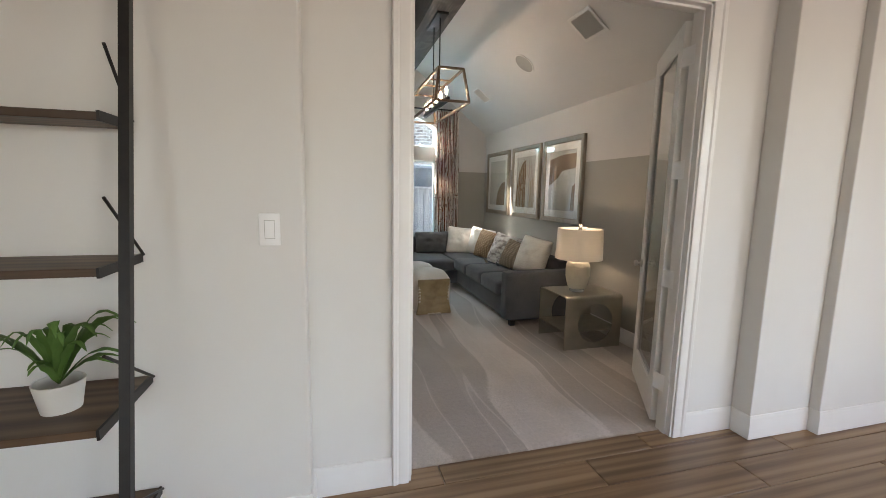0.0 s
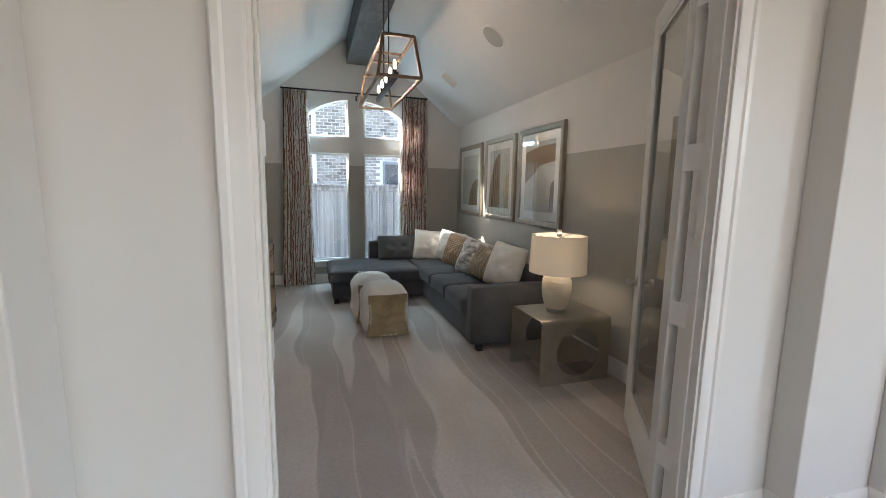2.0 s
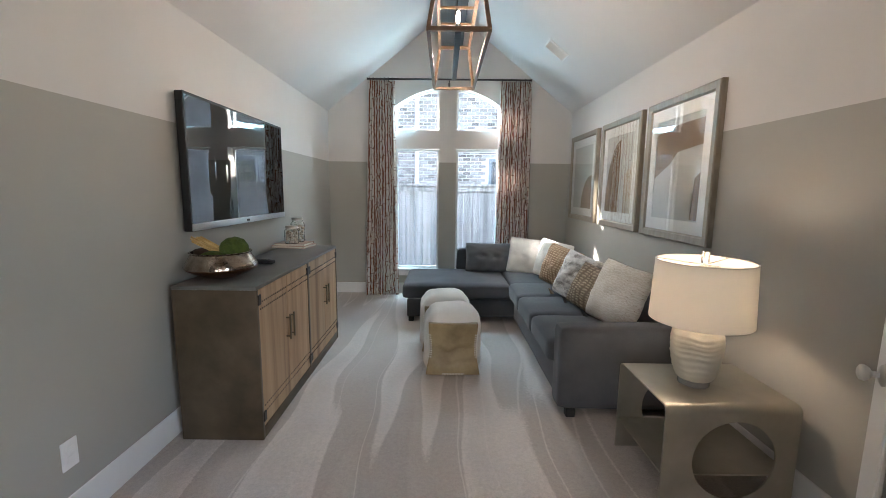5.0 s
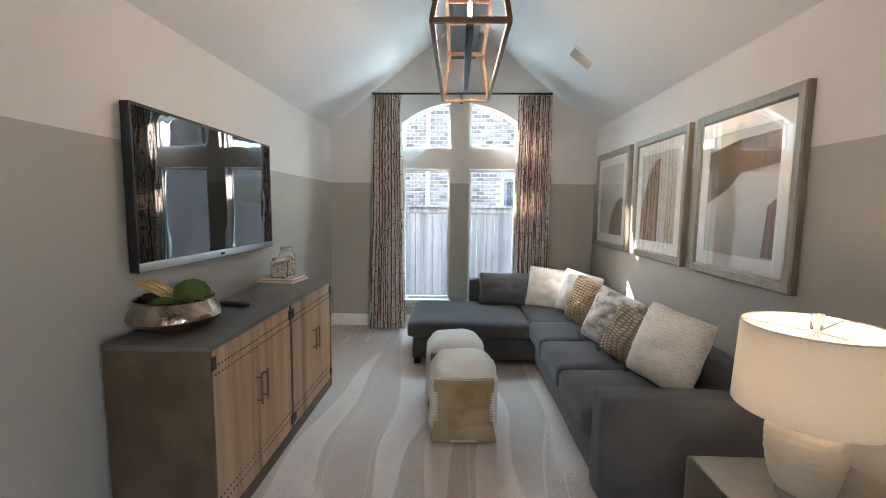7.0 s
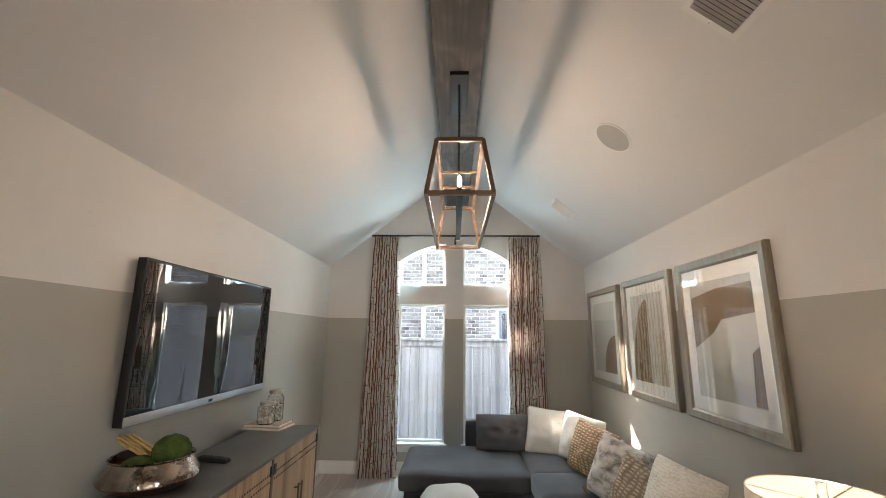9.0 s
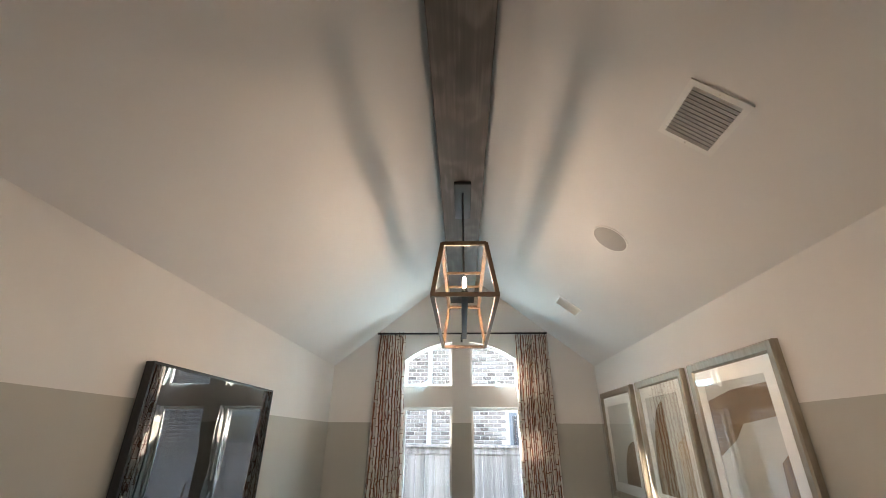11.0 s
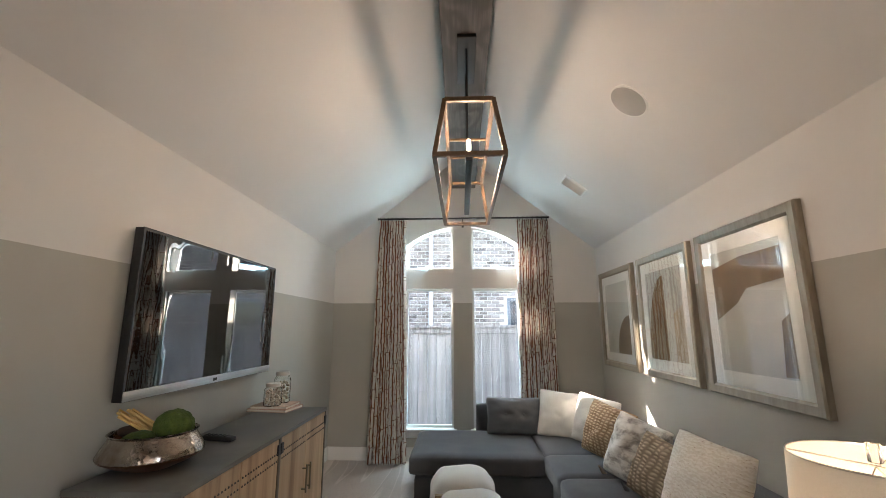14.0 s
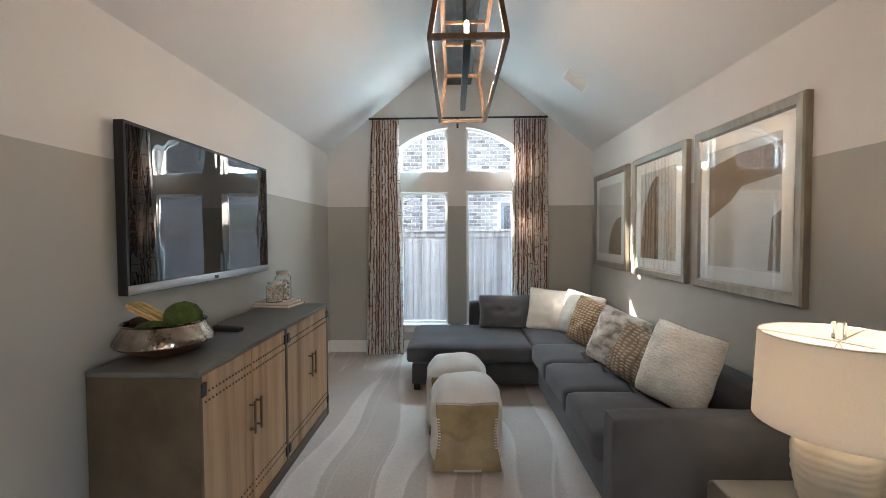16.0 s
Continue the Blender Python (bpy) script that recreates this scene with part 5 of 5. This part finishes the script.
M["straw"] = wood("dried_straw", (0.35, 0.22, 0.07), (0.50, 0.33, 0.12), (0.62, 0.44, 0.19), "x", 0.7, 3.0)
st = thing("straw_bundle", "bundle of dried golden stalks leaning in the bowl", "ornament", pose(BX - 0.05, BY, BZ0 + 0.1))
rnd = random.Random(5)
for k in range(16):
    o = Vector((rnd.uniform(-0.02, 0.02), rnd.uniform(-0.03, 0.03), rnd.uniform(-0.012, 0.012)))
    a = Vector((BX + 0.04, BY + 0.01, BZ0 + 0.105)) + o
    b = Vector((BX - 0.135, BY - 0.015, BZ0 + 0.215)) + o * 1.2
    part("stalk", tube(bmesh.new(), [a, a.lerp(b, 0.5) + Vector((0, 0, 0.004)), b], 0.0055, 6), M["straw"], st)
M["husk"] = surface("dark_seed_pod", (0.03, 0.018, 0.012), (0.07, 0.04, 0.025), 20.0, 0.7, relief=0.5)
bm = bmesh.new()
bmesh.ops.create_icosphere(bm, subdivisions=3, radius=0.05)
for v in bm.verts:
    v.co = Vector((v.co.x * 1.4 + BX - 0.10, v.co.y * 0.9 + BY + 0.01, v.co.z * (0.5 + 0.2 * noise.noise(v.co * 30)) + BZ0 + 0.135))
tagged(link_mesh("seed_pod", bm, M["husk"], smooth=True, angle=180), "dark brown dried seed pod in the silver bowl", "ornament")

rm = thing("remote_control", "black remote control lying on the sideboard", "remote", pose(-1.30, 3.315, SH, 0, 0, -12))
m = pose(-1.30, 3.315, SH, 0, 0, -12)
bm = cushion_block(bmesh.new(), -0.095, 0.095, -0.024, 0.024, 0.0, 0.024, 0.009, 0.002, 6, 2)
bmesh.ops.transform(bm, matrix=m, verts=bm.verts)
part("case", bm, M["tv_black"], rm, angle=60)
M["rubber"] = surface("dark_rubber_keys", (0.03, 0.03, 0.032), (0.05, 0.05, 0.052), 20.0, 0.7)
for i in range(6):
    for j in range(3):
        bm = boxed(-0.075 + i * 0.024, -0.062 + i * 0.024, -0.016 + j * 0.012, -0.008 + j * 0.012, 0.0235, 0.0275, bevel=0.001, seg=1)
        bmesh.ops.transform(bm, matrix=m, verts=bm.verts)
        part("key", bm, M["rubber"], rm)

M["paper"] = surface("book_pages", (0.66, 0.60, 0.50), (0.74, 0.69, 0.60), 3.0, 0.9, 0.0, (1, 1, 40), relief=0.2)
M["cover_pink"] = surface("faded_rose_cover", (0.42, 0.27, 0.21), (0.50, 0.34, 0.27), 8.0, 0.6)
M["cover_sand"] = surface("sand_cover", (0.34, 0.235, 0.17), (0.42, 0.30, 0.22), 8.0, 0.6)
for k, (z, mat, rot, lab, sx, sy) in enumerate(((SH, "cover_pink", -8, "rose-covered book at the bottom of a stack on the sideboard", 0.30, 0.24), (SH + 0.019, "cover_sand", -3, "sand-covered book lying on another book", 0.27, 0.22))):
    m = pose(-1.375, 4.165, z, 0, 0, rot)
    bk = thing("book", lab, "book", m, group="book stack")
    pg = boxed(-sx / 2 + 0.004, sx / 2 - 0.004, -sy / 2 + 0.004, sy / 2 - 0.003, 0.0025, 0.0165)
    cv = box(box(box(bmesh.new(), -sx / 2, sx / 2, -sy / 2, sy / 2, 0, 0.0025), -sx / 2, sx / 2, -sy / 2, sy / 2, 0.0165, 0.019), -sx / 2, sx / 2, sy / 2 - 0.003, sy / 2, 0.0025, 0.0165)
    for nm, b_, mt in (("cover", cv, mat), ("page_block", pg, "paper")):
        bmesh.ops.transform(b_, matrix=m, verts=b_.verts)
        part(nm, b_, M[mt], bk, smooth=False)
M["jar_glass"] = glass("jar_glass", (0.97, 0.99, 0.98), 0.0, 1.45)
M["shells"] = surface("pale_shells", (0.60, 0.52, 0.42), (0.20, 0.14, 0.09), 45.0, 0.6, relief=0.5)
M["lid"] = plain_metal("dull_zinc_lid", (0.40, 0.36, 0.30), (0.52, 0.48, 0.42), 0.35)
for x, y, r, h, lab in ((-1.37, 4.095, 0.061, 0.140, "squat glass jar of pale shells with metal lid"), (-1.36, 4.220, 0.060, 0.205, "tall glass jar of pale shells with metal lid")):
    z = SH + 0.038
    j = thing("storage_jar", lab, "jar", pose(x, y, z), group="jars on the sideboard")
    outp = [(0.0, 0.0), (r * 0.9, 0.0), (r, 0.008), (r, h * 0.76), (r * 0.93, h * 0.84), (r * 0.76, h * 0.89), (r * 0.76, h)]
    inp = [(a - 0.003, max(b, 0.004)) for a, b in outp[1:]]
    bm = lathe(bmesh.new(), outp + [(r * 0.76 - 0.003, h)] + inp[::-1][1:] + [(0.0, 0.004)], 32, cap=False)
    bmesh.ops.translate(bm, vec=(x, y, z), verts=bm.verts)
    gl = part("glass", bm, M["jar_glass"], j, "clear glass jar", angle=50)
    gl.visible_shadow = False
    bm = lathe(bmesh.new(), [(0.0, h - 0.003), (r * 0.82, h - 0.012), (r * 0.83, h + 0.008), (r * 0.78, h + 0.012), (0.0, h + 0.0125)], 32)
    bmesh.ops.translate(bm, vec=(x, y, z), verts=bm.verts)
    part("lid", bm, M["lid"], j, "dull metal screw lid", angle=40)
    for k in range(40):
        a, q = rnd.uniform(0, 6.28), r * 0.76 * math.sqrt(rnd.random())
        bm = bmesh.new()
        bmesh.ops.create_icosphere(bm, subdivisions=1, radius=1.0, matrix=pose(x + q * math.cos(a), y + q * math.sin(a), z + 0.014 + h * 0.64 * k / 40, rnd.uniform(0, 180), rnd.uniform(0, 180), 0) @ Matrix.Diagonal((0.017, 0.012, 0.008, 1)))
        part("shell", bm, M["shells"], j)


# ---- ceiling fixtures on the east slope, and plates on the walls ----
def slope_pose(x, y):
    """On the east slope: local x runs down the slope, y along the room, z into the room."""
    k = -(RIDGE - EAVE) / (XR - XC)
    down = Vector((1, 0, k)).normalized()
    along = Vector((0, -1, 0))
    nrm = down.cross(along)
    m = Matrix((down, along, nrm)).transposed().to_4x4()
    m.translation = (x, y, RIDGE + (x - XC) * k)
    return m


M["vent_white"] = surface("white_enamel_grille", (0.70, 0.69, 0.66), (0.74, 0.73, 0.70), 4.0, 0.4, relief=0.02)
# Dark sheet behind the slats stands in for the shade inside the duct
M["vent_dark"] = surface("duct_shade_sheet", (0.12, 0.11, 0.10), (0.16, 0.15, 0.14), 4.0, 0.9)


def grille(name, label, x, y, sx, sy, n, border, fill):
    m = slope_pose(x, y)
    g = thing(name, label, "vent", m)

    def add(nm, bm, mat, **kw):
        bmesh.ops.transform(bm, matrix=m, verts=bm.verts)
        part(nm, bm, mat, g, smooth=False, **kw)

    add("frame", prism(bmesh.new(), rect(-sx / 2, sx / 2, -sy / 2, sy / 2), "z", 0.0, 0.008, [rect(-sx / 2 + border, sx / 2 - border, -sy / 2 + border, sy / 2 - border)]), M["vent_white"])
    add("backing", boxed(-sx / 2 + border, sx / 2 - border, -sy / 2 + border, sy / 2 - border, 0.0005, 0.0015), M["vent_dark"])
    for k in range(n):
        w = -sy / 2 + border + (sy - 2 * border) * (k + 0.5) / n
        add("slat", bar(bmesh.new(), (-sx / 2 + border, w, 0.006), (sx / 2 - border, w, 0.006), 0.0016, (sy - 2 * border) / n * fill, up=(0, -0.62, 0.78)), M["vent_white"])
    for u, w in ((0, sy / 2 - border / 2), (0, border / 2 - sy / 2)):
        add("screw", lathe(bmesh.new(), [(0.0, 0.008), (0.004, 0.008), (0.003, 0.0095), (0.0, 0.010)], 8, (u, w)), M["nickel"])


grille("return_grille", "square white return-air grille on the sloped ceiling", 1.021, 2.275, 0.252, 0.308, 13, 0.026, 0.60)
grille("supply_vent", "small white supply vent on the sloped ceiling", 1.055, 4.885, 0.25, 0.20, 9, 0.016, 1.05)
m = slope_pose(1.012, 3.44)
sp = thing("ceiling_speaker", "round off-white in-ceiling speaker grille", "speaker", m)
M["speaker"] = surface("speaker_mesh", (0.37, 0.355, 0.33), (0.43, 0.415, 0.39), 400.0, 0.7, relief=0.6, fine=500)
bm = lathe(bmesh.new(), [(0.0, 0.007), (0.112, 0.007), (0.115, 0.005)], 48, cap=False)
bmesh.ops.transform(bm, matrix=m, verts=bm.verts)
part("mesh_cover", bm, M["speaker"], sp)
bm = lathe(bmesh.new(), [(0.115, 0.0), (0.126, 0.0), (0.125, 0.006), (0.115, 0.006)], 48, cap=False)
bmesh.ops.transform(bm, matrix=m, verts=bm.verts)
part("rim", bm, M["vent_white"], sp)


def wall_plate(name, label, m, slots):
    """A plate in its own x-z plane, facing -y."""
    w = thing(name, label, "switch" if "switch" in name else "outlet", m)

    def add(nm, bm, mat):
        bmesh.ops.transform(bm, matrix=m, verts=bm.verts)
        part(nm, bm, mat, w)

    add("plate", boxed(-0.037, 0.037, -0.006, 0.0, -0.06, 0.06, bevel=0.003), M["plate"])
    if slots:
        for z in (-0.021, 0.021):
            add("socket", boxed(-0.017, 0.017, -0.008, -0.005, z - 0.015, z + 0.015, bevel=0.001, seg=1), M["plate"])
    else:
        add("rocker", box(bmesh.new(), -0.0165, 0.0165, -0.0095, -0.005, -0.033, 0.033, bevel=0.002), M["plate"])
        add("seam", prism(bmesh.new(), rect(-0.0180, 0.0180, -0.0345, 0.0345), "y", -0.0064, -0.006, [rect(-0.0166, 0.0166, -0.0331, 0.0331)]), M["speaker"])


wall_plate("light_switch", "white rocker light switch on the hall wall", pose(-1.312, 0.67, 1.243), False)
wall_plate("wall_outlet", "white blank outlet plate low on the grey wall", pose(XL, 2.045, 0.312, 0, 0, 90), True)

# ---- hall: shelf unit with a plant ----
M["walnut"] = wood("dark_walnut_shelf", (0.05, 0.028, 0.015), (0.10, 0.058, 0.03), (0.15, 0.09, 0.05), "x", 0.5, 1.0)
et = thing("shelf_unit", "black metal shelf unit with dark wooden shelves against the hall wall", "shelf", pose(-2.2, 0.48, 0))
def lean(z):
    """How far out the leaning posts stand at a height."""
    return 0.18 + 0.180 * z


for x in (-1.665, -2.75):
    part("post", bar(bmesh.new(), (x, lean(0), 0), (x, lean(2.35), 2.35), 0.028), M["black_iron"], et, smooth=False)
for z in (0.27, 0.715, 1.16, 1.605, 2.05):
    sh = part("shelf", boxed(-2.735, -1.735, lean(z), 0.668, z - 0.024, z, bevel=0.002, seg=1), M["walnut"], et, "dark wooden shelf with iron edge")
    part("edge", box(bmesh.new(), -1.735, -1.727, lean(z) - 0.01, 0.668, z - 0.027, z + 0.003), M["black_iron"], sh)
    for x in (-1.72, -2.74):
        part("brace", tube(bmesh.new(), [(x, 0.655, z), (x, lean(z + 0.2), z + 0.2)], 0.005, 8), M["black_iron"], et)
M["leaf"] = surface("green_fern_leaf", (0.05, 0.12, 0.02), (0.10, 0.20, 0.04), 12.0, 0.6, relief=0.2)
M["pot"] = surface("white_pot", (0.66, 0.65, 0.62), (0.70, 0.69, 0.66), 5.0, 0.5)
px, py, pz = -1.90, 0.47, 0.715
plant = thing("potted_plant", "small green fern in a white pot on the shelf", "plant", pose(px, py, pz))
part("pot", lathe(bmesh.new(), [(0.0, pz), (0.05, pz), (0.065, pz + 0.09), (0.06, pz + 0.09), (0.045, pz + 0.02), (0.0, pz + 0.02)], 24, (px, py)), M["pot"], plant)
for k in range(26):
    a = rnd.uniform(0, 6.28)
    L, up = rnd.uniform(0.14, 0.24), rnd.uniform(0.06, 0.20)
    bm = bmesh.new()
    prev = None
    for i in range(9):
        t = i / 8
        c = Vector((px + math.cos(a) * L * t, py + math.sin(a) * L * t * 0.6, pz + 0.08 + up * math.sin(t * 2.2) * 1.2))
        w = 0.014 * math.sin(math.pi * (0.12 + 0.86 * t)) * (0.7 + 0.5 * (i % 2))
        sd = Vector((-math.sin(a), math.cos(a), 0.2)) * w
        cur = (bm.verts.new(c - sd), bm.verts.new(c + Vector((0, 0, 0.003))), bm.verts.new(c + sd))
        if prev:
            bm.faces.new((prev[0], prev[1], cur[1], cur[0]))
            bm.faces.new((prev[1], prev[2], cur[2], cur[1]))
        prev = cur
    part("frond", bm, M["leaf"], plant)

# ---- pieces: hall planks and house bricks ----
planks = tagged(link_mesh("floor_hall", boxed(-3.2, 3.2, -6.0, 0.913, -0.03, -0.0145), M["grout"]), "brown wood-look plank floor of the hall", "floor", kind="structure")
me = None
row = 0
y = -5.945
while y < 0.90:
    x = -3.2 + (row * 0.43) % 1.2 - 1.2
    while x < 3.2:
        xa, xb = max(-3.195, x), min(3.195, x + 1.196)
        if xb - xa > 0.05:
            if me is None:
                me = part("plank", boxed(-0.5, 0.5, 0.0, 0.194, -0.0144, -0.003, bevel=0.0025, seg=1), M["oak_floor"], planks, smooth=False)
                ob = me
            else:
                ob = me.copy()
                scene.collection.objects.link(ob)
            ob.matrix_basis = pose((xa + xb) / 2, y, 0) @ Matrix.Diagonal((xb - xa, min(1.0, (0.912 - y) / 0.194), 1, 1))
        x += 1.2
    y += 0.1975
    row += 1

BW_, BH_ = 0.144, 0.055
brick0 = None
far = bmesh.new()
rnd = random.Random(11)
count = 0
for r in range(36):
    z = 1.22 + r * 0.068
    for k in range(-27, 28):
        x = k * 0.157 + (0.0785 if r % 2 else 0)
        if HW[0] - 0.08 < x < HW[1] + 0.08 and z + BH_ < HW[3] + 0.08 and z > HW[2] - 0.08:
            continue
        dy = rnd.uniform(-0.006, 0.004)
        if abs(x + 0.05) < 0.98 and 1.44 < z < 2.9 and count < 300:
            if brick0 is None:
                brick0 = part("brick", boxed(-BW_ / 2, BW_ / 2, -0.012, 0.012, 0, BH_, bevel=0.005, seg=1), M["brick"], house, smooth=False)
                ob = brick0
            else:
                ob = brick0.copy()
                scene.collection.objects.link(ob)
            ob.matrix_basis = pose(x, 9.0 + dy, z, 0, rnd.uniform(-0.5, 0.5), 0)
            count += 1
        else:
            box(far, x - BW_ / 2, x + BW_ / 2, 8.988 + dy, 9.012 + dy, z, z + BH_)
tagged(part("brickwork", far, M["brick"], house, "whitewashed brickwork", smooth=False), kind="stuff")
